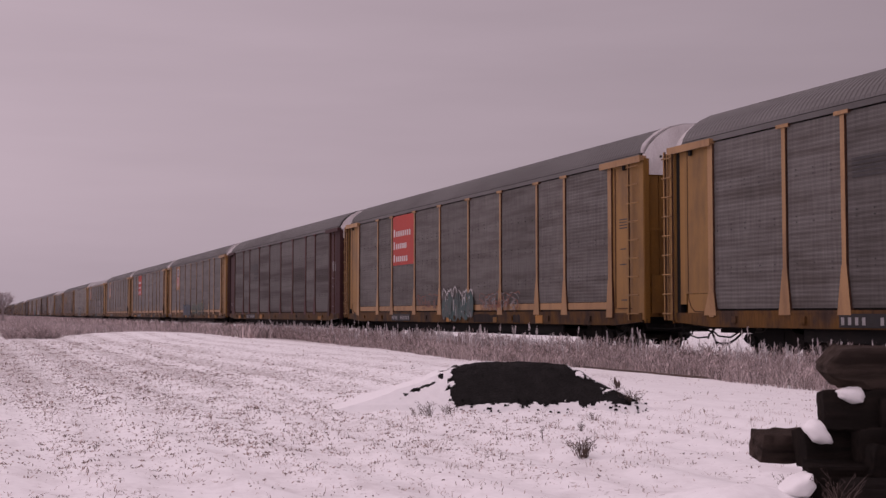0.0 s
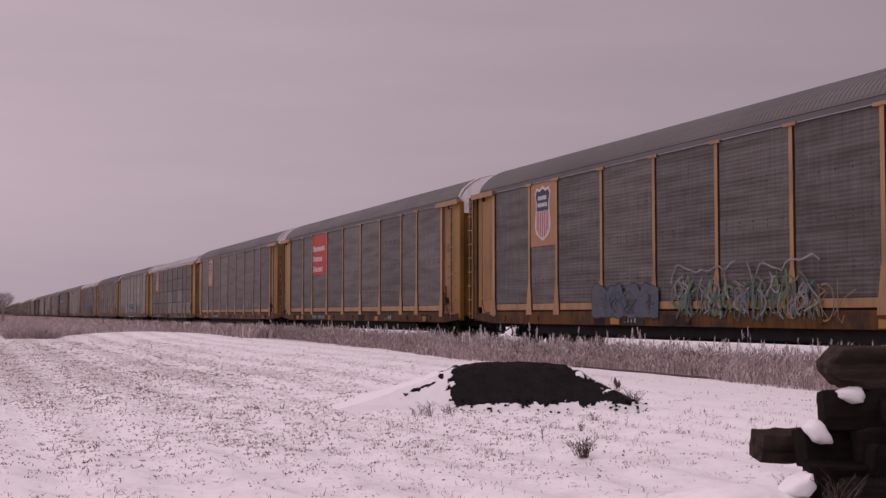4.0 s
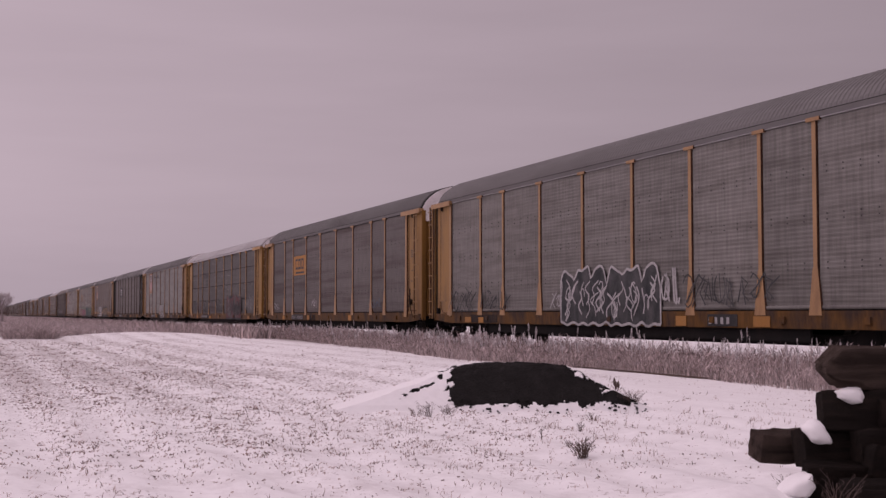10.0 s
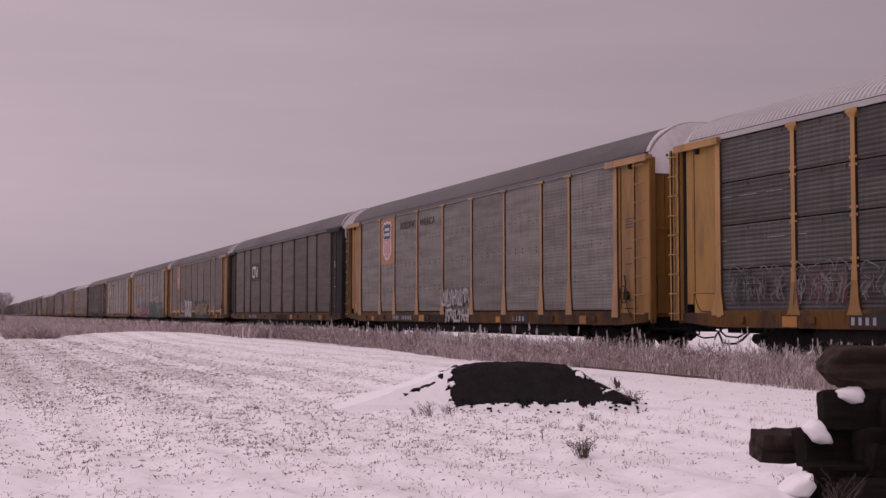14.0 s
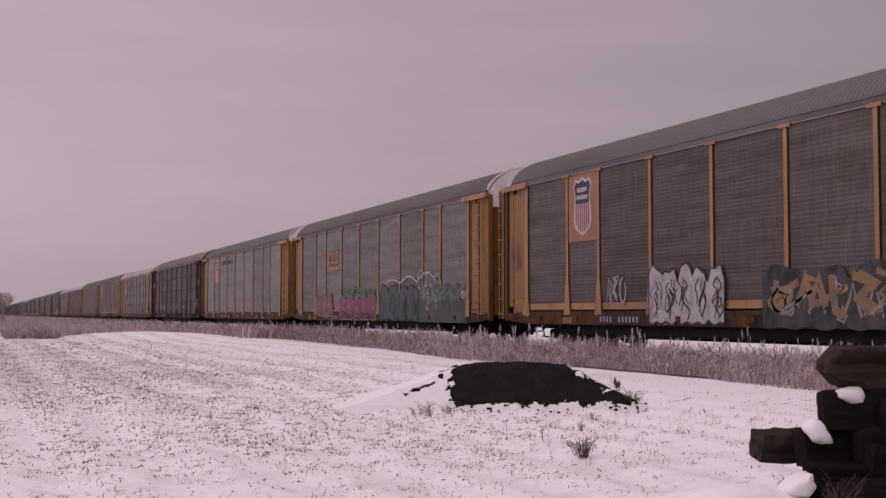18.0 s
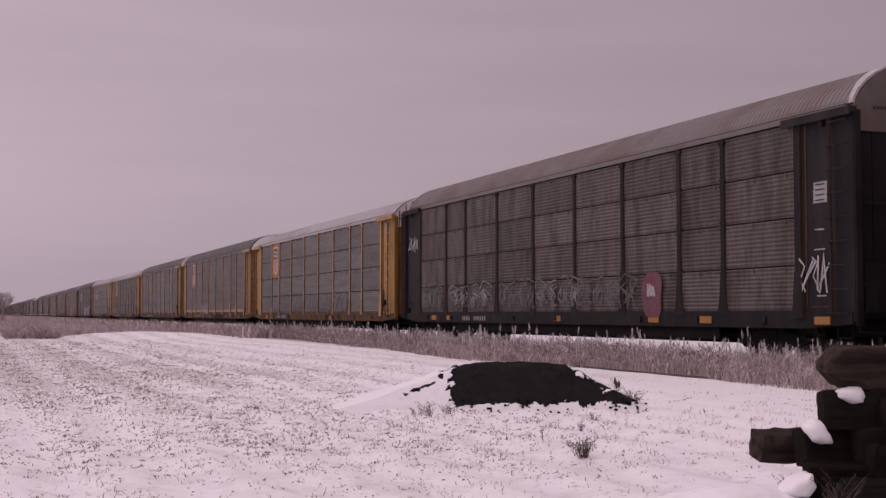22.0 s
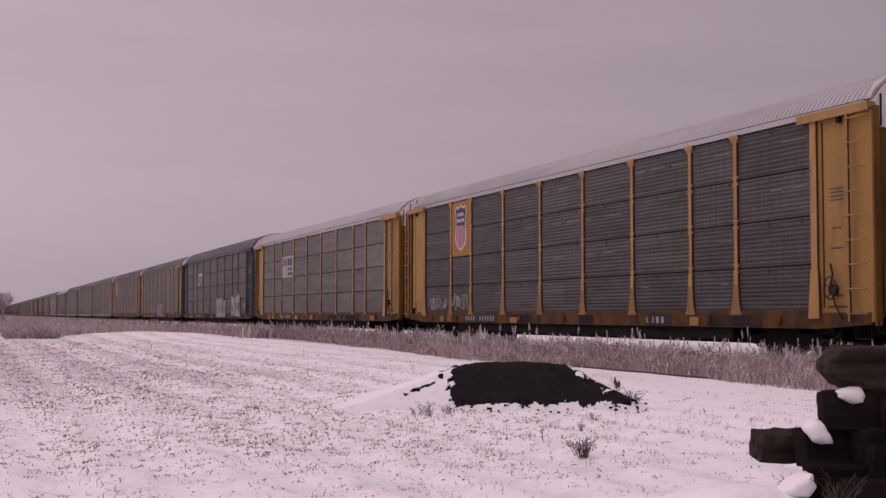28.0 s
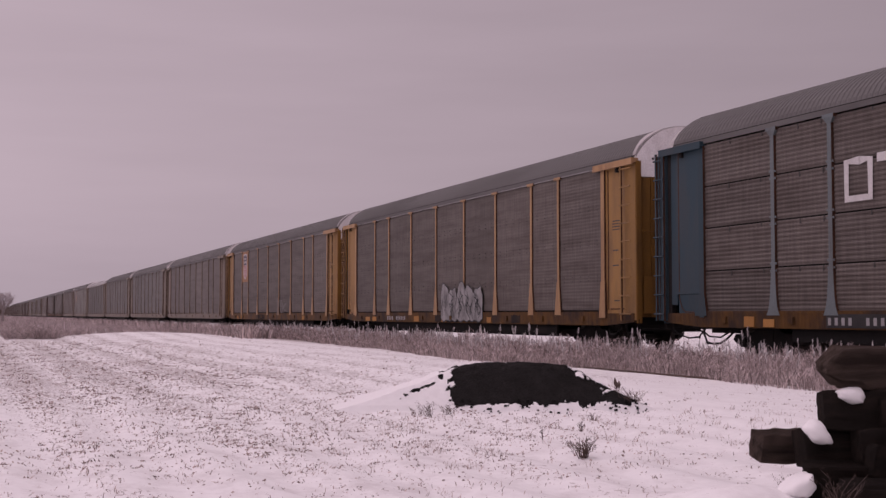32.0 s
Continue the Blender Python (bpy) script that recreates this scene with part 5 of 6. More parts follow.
def build_train():
    def add(*a, **k):
        train.append(autorack(len(train), *a, **k))
        return train[-1]
    c = add("yellow", "mid", label=YL + "grey corrugated sides and dark stripes")
    box_sign(c, "stripes"); bars_plate(c, 7.2, 2.4, 10); placards(c)
    c = add("yellow", "mid", label=YL + "a red sign and sprayed graffiti", plated=True)
    red_sign(c); placards(c); bars_plate(c, 7.0, 2.2, 10)
    tag_piece(c, 1.07, -1.95, 0.78, 1.85, 6, "teal", 16, 0.20); bubble_piece(c, 1.07, -1.95, 0.76, 1.95, 6, None, "white", 11, None, 0.085)
    bubble_piece(c, 4.0, 1.5, 1.2, 1.78, 4, None, "orange", 12, None, 0.04); bubble_piece(c, -2.5, -5.9, 1.08, 1.78, 5, None, "orange", 13, None, 0.045)
    bubble_piece(c, -2.7, -5.8, 1.12, 1.72, 4, None, "silver", 15, None, 0.03)
    c = add("maroon", "banded", label="maroon enclosed autorack car with grey sides and yellow sill")
    box_sign(c, "stripes"); bars_plate(c, 7.75, 2.4, 10); placards(c, True); label_box(c, -12.6, 3.1, 0.45, 0.4, GREYW)
    tag_piece(c, 12.9, 12.4, 1.5, 1.9, 1, "white", 14, 0.03)
    c = add("yellow", "mid", label=YL + "a shield sign and pale graffiti", plated=True)
    shield(c, SIGN_FADED); placards(c); bars_plate(c, 3.0, 1.0, 4, plate=True)
    bubble_piece(c, 4.8, 1.2, 0.95, 1.85, 4, "blue", "black", 21, None, 0.03)
    bubble_piece(c, 0.6, -5.2, 0.85, 2.2, 5, None, "silver", 22, None, 0.06); tag_piece(c, 0.6, -5.0, 0.9, 2.1, 6, "green", 25, 0.08); tag_piece(c, 0.4, -5.2, 0.9, 1.9, 6, "teal", 26, 0.07); tag_piece(c, -3.4, -6.2, 0.9, 1.8, 3, "gold", 24, 0.04)
    c = add("yellow", "mid", label=YL + "a red sign beside grey corrugated bays", plated=True)
    red_sign(c); placards(c); bars_plate(c, 6.9, 2.4, 10); bars_plate(c, -5.0, 1.1, 3, split=9)
    c = add("yellow", "mid", label=YL + "a shield sign and faint scrawls", plated=True)
    shield(c, SIGN_FADED); placards(c); bars_plate(c, 6.9, 2.4, 10)
    tag_piece(c, 4.0, 1.7, 1.15, 2.0, 3, "teal", 31, 0.03); tag_piece(c, 1.2, -1.2, 1.2, 1.7, 5, "ghost", 32, 0.03)
    tag_piece(c, -1.7, -4.0, 1.2, 1.95, 3, "blue", 33, 0.035); bubble_piece(c, -4.5, -6.6, 1.2, 2.0, 3, None, "white", 34, None, 0.04); tag_piece(c, -4.6, -6.5, 1.2, 1.8, 4, "teal", 36, 0.05); tag_piece(c, -7.4, -8.8, 1.4, 1.85, 4, "silver", 35, 0.04)
    c = add("yellow", "dark", True, "snow", YL + "dark patched sides and snowy roof", light={(b, 0) for b in range(0, 5)} | {(4, 1), (2, 1)})
    shield(c); placards(c); bars_plate(c, 8.0, 2.9, 10); label_box(c, -12.7, 2.3, 0.4, 0.14, SIGN)
    bubble_piece(c, -0.2, -3.2, 0.74, 1.08, 4, "teal", "teal", 41); tag_piece(c, -4.2, -9.5, 0.76, 1.06, 8, "white", 42, 0.03)
    c = add("yellow", "light", label=YL + "light sides and black graffiti")
    placards(c); bars_plate(c, -5.05, 1.1, 3, split=9)
    bubble_piece(c, 2.75, -2.9, 0.76, 2.3, 6, "black", "white", 51, None, 0.07)
    tag_piece(c, 3.4, 2.7, 1.2, 1.7, 1, "white", 52, 0.06); tag_piece(c, -2.95, -3.7, 1.2, 2.2, 1, "white", 53, 0.09)
    tag_piece(c, -3.95, -7.6, 1.2, 2.05, 5, "black", 54, 0.05); tag_piece(c, 12.0, 9.3, 0.95, 2.2, 3, "black", 55, 0.05); tag_piece(c, 8.9, 6.6, 1.2, 1.9, 3, "black", 56, 0.05)
    c = add("yellow", "striped", label=YL + "brownish grey sides and a yellow plate")
    box_sign(c, "plate_dark"); placards(c); bars_plate(c, 7.2, 2.4, 10)
    tag_piece(c, 11.4, 10.2, 1.3, 1.8, 2, "white", 61, 0.03); tag_piece(c, 3.0, 2.0, 1.35, 1.95, 2, "white", 62, 0.04); tag_piece(c, -7.3, -8.6, 1.3, 1.8, 2, "blue", 63, 0.04)
    c = add("yellow", "dark", True, "snow", YL + "dark sides, snowy roof, red graffiti")
    box_sign(c, "stripes"); placards(c); bars_plate(c, 7.2, 2.4, 10)
    bubble_piece(c, -2.7, -7.6, 0.78, 2.25, 5, "red", "black", 71, "black", 0.05); tag_piece(c, -2.8, -7.5, 0.8, 2.35, 3, "silver", 75, 0.05); tag_piece(c, -2.9, -7.4, 0.85, 2.2, 5, "black", 72, 0.10)
    tag_piece(c, -9.1, -11.6, 1.25, 2.3, 5, "silver", 73, 0.06); bubble_piece(c, -9.2, -11.6, 1.25, 2.3, 4, None, "ghost", 70, None, 0.05)
    for k, (a, d) in enumerate(((11.4, 9.3), (9.0, 7.2), (6.9, 4.4), (4.1, 1.6), (1.3, -1.3))):
        bubble_piece(c, a, d, 1.2, 2.1, 4, None, "ghost", 74 + k, None, 0.035); tag_piece(c, a, d, 1.2, 2.1, 4, "red" if k % 2 else "black", 174 + k, 0.04)
    c = add("yellow", "light", label=YL + "pale grey sides, a shield sign and slogan")
    shield(c, SIGN_FADED); slogan(c); placards(c); bars_plate(c, 7.2, 2.4, 10); bars_plate(c, -5.0, 1.1, 3, split=9)
    slash_piece(c, 1.5, -1.3, 1.3, 1.98, 5, "white", "silver", 81, None, 0.03); slash_piece(c, 1.1, -1.3, 0.75, 1.28, 3, "white", "silver", 82, None, 0.03)
    c = add("green", "umber", label="blackish green enclosed autorack car with brown-grey sides")
    box_sign(c, "loops"); bars_plate(c, 7.4, 2.4, 10); placards(c, True); label_box(c, 12.7, 1.95, 0.5, 0.2, SIGN)
    c = add("yellow", "brown", label=YL + "a shield sign, silver and gold graffiti", plated=True)
    shield(c, SIGN_FADED); placards(c); bars_plate(c, 7.0, 2.2, 10); label_box(c, -12.65, 2.35, 0.5, 0.16, SIGN)
    bubble_piece(c, 4.3, 0.9, 0.8, 2.2, 5, "white", "black", 91, None, 0.055)
    bubble_piece(c, -0.6, -6.3, 0.76, 2.0, 4, "black", "black", 92, None, 0.06); tag_piece(c, -0.9, -6.0, 1.0, 1.95, 4, "gold", 96, 0.22); tag_piece(c, -0.9, -6.0, 0.9, 1.85, 4, "silver", 97, 0.08)
    tag_piece(c, 6.5, 5.5, 1.3, 2.1, 2, "white", 94, 0.06); tag_piece(c, 13.0, 12.3, 2.2, 3.6, 2, "pink", 95, 0.05)
    c = add("yellow", "light", label=YL + "light sides and long coloured graffiti")
    box_sign(c, "bars_yellow"); placards(c); bars_plate(c, 7.2, 2.4, 10, plate=False)
    bubble_piece(c, 8.75, 5.75, 0.95, 2.1, 3, "orange", "silver", 101, None, 0.06)
    tag_piece(c, 4.3, -1.0, 1.75, 2.3, 6, "green", 103, 0.12); bubble_piece(c, 4.5, -1.2, 0.79, 1.9, 5, "pink", "silver", 102, None, 0.04); tag_piece(c, 4.2, -1.0, 0.82, 1.2, 5, "black", 110, 0.07)
    bubble_piece(c, -1.7, -6.7, 0.79, 2.25, 4, "teal", "black", 104, None, 0.05); bubble_piece(c, -6.6, -11.6, 0.79, 2.1, 4, "moss", "teal", 109, "teal", 0.07); bubble_piece(c, -6.5, -9.2, 1.0, 2.6, 2, None, "white", 105, None, 0.09); tag_piece(c, -6.8, -11.4, 1.5, 2.2, 5, "green", 108, 0.12)
    ribbon_line(c, -2.6, -8.6, 2.28, "white", 106, 0.07); tag_piece(c, -10.8, -11.6, 1.6, 1.9, 1, "white", 107, 0.07)
    c = add("yellow", "pale", label=YL + "pale grey sides, a shield sign and slogan")
    shield(c, SIGN_FADED); slogan(c); placards(c); bars_plate(c, 6.6, 2.4, 10); bars_plate(c, -5.0, 1.1, 3, split=9)
    c = add("black", "rust", True, "rust", "black enclosed autorack car with rusty brown slatted sides")
    bars_plate(c, 7.3, 2.2, 10, plate=False); placards(c, True); label_box(c, -12.55, 3.3, 0.42, 0.42, GREYW)
    tag_piece(c, 13.0, 11.95, 3.4, 4.1, 2, "white", 111, 0.06); tag_piece(c, -11.9, -12.9, 1.3, 2.4, 2, "white", 112, 0.06)
    bubble_piece(c, 11.5, 9.3, 1.1, 2.15, 4, None, "ghost", 113, None, 0.06); tag_piece(c, 11.5, 9.3, 1.2, 2.1, 4, "green", 120, 0.05)
    for k, (a, d) in enumerate(((8.6, 4.6), (4.0, 1.5), (1.2, -1.4), (-1.6, -4.2))):
        bubble_piece(c, a, d - 0.3 * k, 1.2, 2.1, 4, None, "ghost" if k % 2 else "silver", 214 + k, None, 0.045); tag_piece(c, a, d - 0.3 * k, 1.2, 2.0, 4, "ghost", 314 + k, 0.04)
    oval_piece(c, -5.85, 1.55, 0.50, 0.55, "crimson", 118); tag_piece(c, -5.6, -6.1, 1.5, 1.8, 1, "white", 119, 0.1)
    for y in (10.2, 8.6, -0.3, -5.9, -8.3, -12.6):
        label_box(c, y, 0.86, 0.5, 0.16, SIGN)
    c = add("yellow", "silver", True, "snow", YL + "grey sides, shield sign, snowy roof")
    shield(c); placards(c); bars_plate(c, 7.6, 2.5, 10); label_box(c, -12.6, 4.3, 0.35, 0.5, GREYW)
    for k, (a, d) in enumerate(((9.0, 5.8), (4.0, 2.0), (1.1, -1.35), (-1.7, -4.1), (-4.4, -6.8))):
        low, high = (1.2, 1.75) if k < 2 else (1.15, 1.9)
        tag_piece(c, a, d, low, high, 4, "silver", 221 + k, 0.03)
        tag_piece(c, a - 0.15, d + 0.1, low + 0.05, high - 0.1, 4, "ghost", 321 + k, 0.09 if k > 1 else 0.05)
        if k > 1:
            bubble_piece(c, a, d, low - 0.1, high + 0.1, 3, None, "silver", 121 + k, None, 0.034)
    c = add("yellow", "brown", label=YL + "brown-grey sides and a faded shield sign", plated=True)
    shield(c, SIGN_FADED); placards(c); bars_plate(c, 7.0, 2.2, 10); bars_plate(c, -5.0, 1.1, 3, split=9)
    tag_piece(c, 4.1, 1.5, 1.0, 1.95, 3, "white", 131, 0.08); tag_piece(c, -1.7, -4.0, 1.3, 2.0, 4, "silver", 132, 0.03)
    c = add("yellow", "mid", label=YL + "grey sides and bold yellow bars")
    box_sign(c, "bars_yellow"); placards(c); bars_plate(c, 7.4, 2.6, 10); tag_piece(c, 9.9, 7.3, 1.2, 2.1, 3, "silver", 141, 0.04); tag_piece(c, 6.7, 4.4, 1.2, 2.0, 3, "green", 142, 0.04)
    c = add("yellow", "dark", True, "snow", YL + "dark sides, shield sign, snowy roof")
    shield(c); placards(c); bars_plate(c, 7.5, 2.6, 10); bars_plate(c, -5.0, 1.1, 3, split=9)
    tag_piece(c, 11.5, 9.4, 1.2, 1.75, 4, "white", 151, 0.035); tag_piece(c, 8.9, 7.3, 1.2, 1.8, 4, "white", 152, 0.035)
    c = add("yellow", "silver", True, "snow", YL + "grey slatted sides, striped plate, snowy roof")
    box_sign(c, "stripes_plate"); placards(c); bars_plate(c, 7.2, 2.4, 10, plate=False)
    c = add("blue", "brown", True, "grey", "blue enclosed autorack car with brown-grey slatted sides")
    box_sign(c, "block_white"); bars_plate(c, 7.2, 2.4, 10); placards(c, True); label_box(c, -12.6, 3.55, 0.42, 0.42, GREYW); label_box(c, -12.6, 2.65, 0.44, 0.2, SIGN)
    bubble_piece(c, -1.5, -5.0, 0.80, 2.2, 5, "white", "black", 161, None, 0.055)
    bubble_piece(c, -7.0, -9.9, 0.85, 2.3, 3, "white", "black", 162, None, 0.065)
    tag_piece(c, 4.0, -1.4, 1.85, 2.1, 5, "silver", 163, 0.03); tag_piece(c, -5.2, -6.6, 1.2, 2.2, 3, "silver", 164, 0.04); tag_piece(c, -11.0, -11.6, 1.4, 1.9, 1, "white", 165, 0.05)
    c = add("yellow", "brown", label=YL + "brown-grey sides and white graffiti")
    placards(c); bubble_piece(c, 0.8, -3.2, 0.8, 2.1, 5, "silver", "black", 171, None, 0.04); bars_plate(c, 7.2, 2.4, 10, plate=False)
    c = add("yellow", "brown", label=YL + "brown-grey sides and a shield sign")
    shield(c, SIGN_FADED); placards(c); tag_piece(c, -1.0, -3.4, 1.0, 2.0, 3, "silver", 181, 0.05)
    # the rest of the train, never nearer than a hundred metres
    # the greyed yellow of these cars carries the haze in its colour
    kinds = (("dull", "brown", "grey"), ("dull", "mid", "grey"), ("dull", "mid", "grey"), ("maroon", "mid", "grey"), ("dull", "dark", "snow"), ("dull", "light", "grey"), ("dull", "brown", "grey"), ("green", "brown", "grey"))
    masters = {}
    order = random.Random(5)
    for k in range(32):
        kind = kinds[k % 3] if k < 3 else kinds[order.randrange(len(kinds))]
        if kind not in masters:
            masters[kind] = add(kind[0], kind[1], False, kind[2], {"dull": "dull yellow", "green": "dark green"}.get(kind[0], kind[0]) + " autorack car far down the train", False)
            if kind == ("dull", "light", "grey"):
                shield(masters[kind])
        else:
            c = copy_thing(masters[kind], Matrix())
            train.append(c)
            for o in c.children_recursive:
                if o.name.startswith("wheelset"):
                    wheelsets.append((o, o.location.y))


build_train()



# ---------------------------------------------------------------- the field's edge: heap, ties, weeds, tree
RIGHT, AHEAD = (math.cos(YAW), -math.sin(YAW)), (math.sin(YAW), math.cos(YAW))
SNOW = surface("snow_lump", (0.77, 0.765, 0.765), 0.6, 0, None, 0, 1, bump=0.2, fine=14, vary=0.02, grain=0.03)


def build_heap():
    heap = thing("gravel_heap", "heap of black gravel half covered with snow", "heap", at=pose(6.50, 15.15, 0, 0, 0, -math.degrees(YAW)) @ Matrix.Scale(0.96, 4))
    gravel = surface("black_gravel", (0.0155, 0.0145, 0.014), 0.95, 0, (0.026, 0.024, 0.0235), 0.6, 6, bump=0.9, fine=60, vary=0, grain=0.5, gloss=0.06)
    nu, nw = 300, 190
    us, ws = np.linspace(-2.9, 2.3, nu), np.linspace(-1.5, 1.6, nw)

    def height(u, w):
        along = min(1, max(0, (u + 2.7) / 2.0) ** 1.35, max(0, (1.95 - u) / 1.25))
        across = min(1, max(0, (w + 1.15) / 0.95), max(0, (1.5 - w) / 1.1))
        h = min(along, across)
        h = h * h * (3 - 2 * h) * 0.55 + h * 0.45
        h *= 1 - 0.16 * min(1, ((u - 0.05) / 1.2) ** 2)
        return 0.575 * h + 0.05 * noise.noise((u * 1.7, w * 1.7, 5)) * h + (0.022 * noise.noise((u * 9, w * 9, 1)) + 0.012 * noise.noise((u * 26, w * 26, 6))) * h - 0.05 * (1 - min(1, h * 8))

    def bare(u, w):
        """Where the snow has slid off and the gravel shows."""
        r = 0.10 * noise.noise((u * 5, w * 5, 2)) + 0.07 * noise.noise((u * 16, w * 16, 9))
        z = height(u, w)
        if u + 0.8 + 1.5 * r < 0:
            return abs(z - 0.27 - 0.35 * (u + 1.19)) < 0.020 + 0.30 * r and abs(u + 1.19) < 0.20 + r or (u + 0.93) ** 2 + (z - 0.41) ** 2 < 0.0016 + 0.02 * r
        if u - 0.75 > 0 and w > -0.30 - 0.5 * (u - 0.75) + r * 3.0:
            return noise.noise((u * 9, w * 9, 4)) > 0.12
        return z > 0.085 + r * 0.7 and w < 0.9 and u < 1.72 + r

    kinds = (Build(), Build())
    for j in range(nw - 1):
        for i in range(nu - 1):
            uc, wc = (us[i] + us[i + 1]) / 2, (ws[j] + ws[j + 1]) / 2
            k = 1 if bare(uc, wc) else 0
            lift = 0.0 if k else 0.012
            kinds[k].face([(u, w, height(u, w) + lift - 0.02) for u, w in ((us[i], ws[j]), (us[i + 1], ws[j]), (us[i + 1], ws[j + 1]), (us[i], ws[j + 1]))])
    for b, name, mat in ((kinds[1], "gravel", gravel), (kinds[0], "snow_cover", SNOW)):
        me = b.mesh(name, mat, smooth=True, weld=True)
        part(name, me, heap, "black gravel" if name == "gravel" else "crusted snow")
    # loose stones at the foot
    b, rng = Build(), random.Random(8)
    for _ in range(120):
        u, w = rng.uniform(-0.9, 1.7), -0.98 + rng.uniform(-0.22, 0.10)
        r = rng.uniform(0.006, 0.022)
        z = height(u, w)
        ring = lambda q, dz: [(u + q * r * math.cos(a + u) * 1.3, w + q * r * math.sin(a + u), z + dz) for a in (0, 1.25, 2.5, 3.8, 5.0)]
        b.prism(ring(1, -0.01), ring(0.55, r * 0.8))
    tagged(part("loose_gravel", b.mesh("loose_gravel", gravel), heap), kind="stuff")


build_heap()


def rough_tie(ln, h, d, tip, seed, skew=0.0):
    """A worn tie: rounded and chipped edges, checks along the grain, a ragged end that comes to a blunt point."""
    b, rng = Build(), random.Random(seed)
    sec, c = [], 0.012
    for (ya, za), (yb, zb) in zip(((-d / 2, 0), (d / 2, 0), (d / 2, h), (-d / 2, h)), ((d / 2, 0), (d / 2, h), (-d / 2, h), (-d / 2, 0))):
        m = math.hypot(yb - ya, zb - za)
        for q in (c / m, 0.22, 0.36, 0.5, 0.64, 0.78, 1 - c / m):
            sec.append((ya + (yb - ya) * q, za + (zb - za) * q))
    checks = {rng.randrange(len(sec)): rng.uniform(0.008, 0.018) for _ in range(5)}
    rings, n = [], 34
    for k in range(n):
        q = k / (n - 1)
        u = tip + (ln - tip) * q ** 1.6
        ring = []
        for i, (y, z) in enumerate(sec):
            cy, cz = y, z - h / 2
            r = 0.012 * noise.noise((u * 2.2, cy * 7 + seed, cz * 7)) + 0.008 * noise.noise((u * 9, cy * 24 + seed, cz * 24))
            chip = 0.05 * max(0, noise.noise((u * 5, cy * 11, cz * 11 + seed * 2)) - 0.25) * (2 if i % 7 in (0, 6) else 0.6)
            f = 1 + (r - chip - checks.get(i, 0) * (0.6 + 0.4 * math.sin(u * 9 + i))) / (0.5 * h)
            ring.append((u + (0.05 * noise.noise((cy * 15, cz * 15, seed)) * max(0, 1 - 6 * q) if k else 0.03 * noise.noise((cy * 15, cz * 15, seed))), cy * f, h / 2 + cz * f))
        rings.append(ring)
    for k in range(n - 1):
        b.prism(rings[k], rings[k + 1], caps=False)
    blunt = 0.2 if tip > 0.06 else 0.93
    nose = [(0.012 * noise.noise((y * 20, z * 20, seed)), y * 0.86, (0.42 + skew) * h + (z - (0.42 + skew) * h) * blunt) for y, z in sec]
    b.prism(nose, rings[0], caps=False)
    mid = (0.006, 0.0, (0.42 + skew) * h)
    for p, q in zip(nose, nose[1:] + nose[:1]):
        b.face([p, mid, q])
    b.face(list(reversed(rings[-1])))
    return b


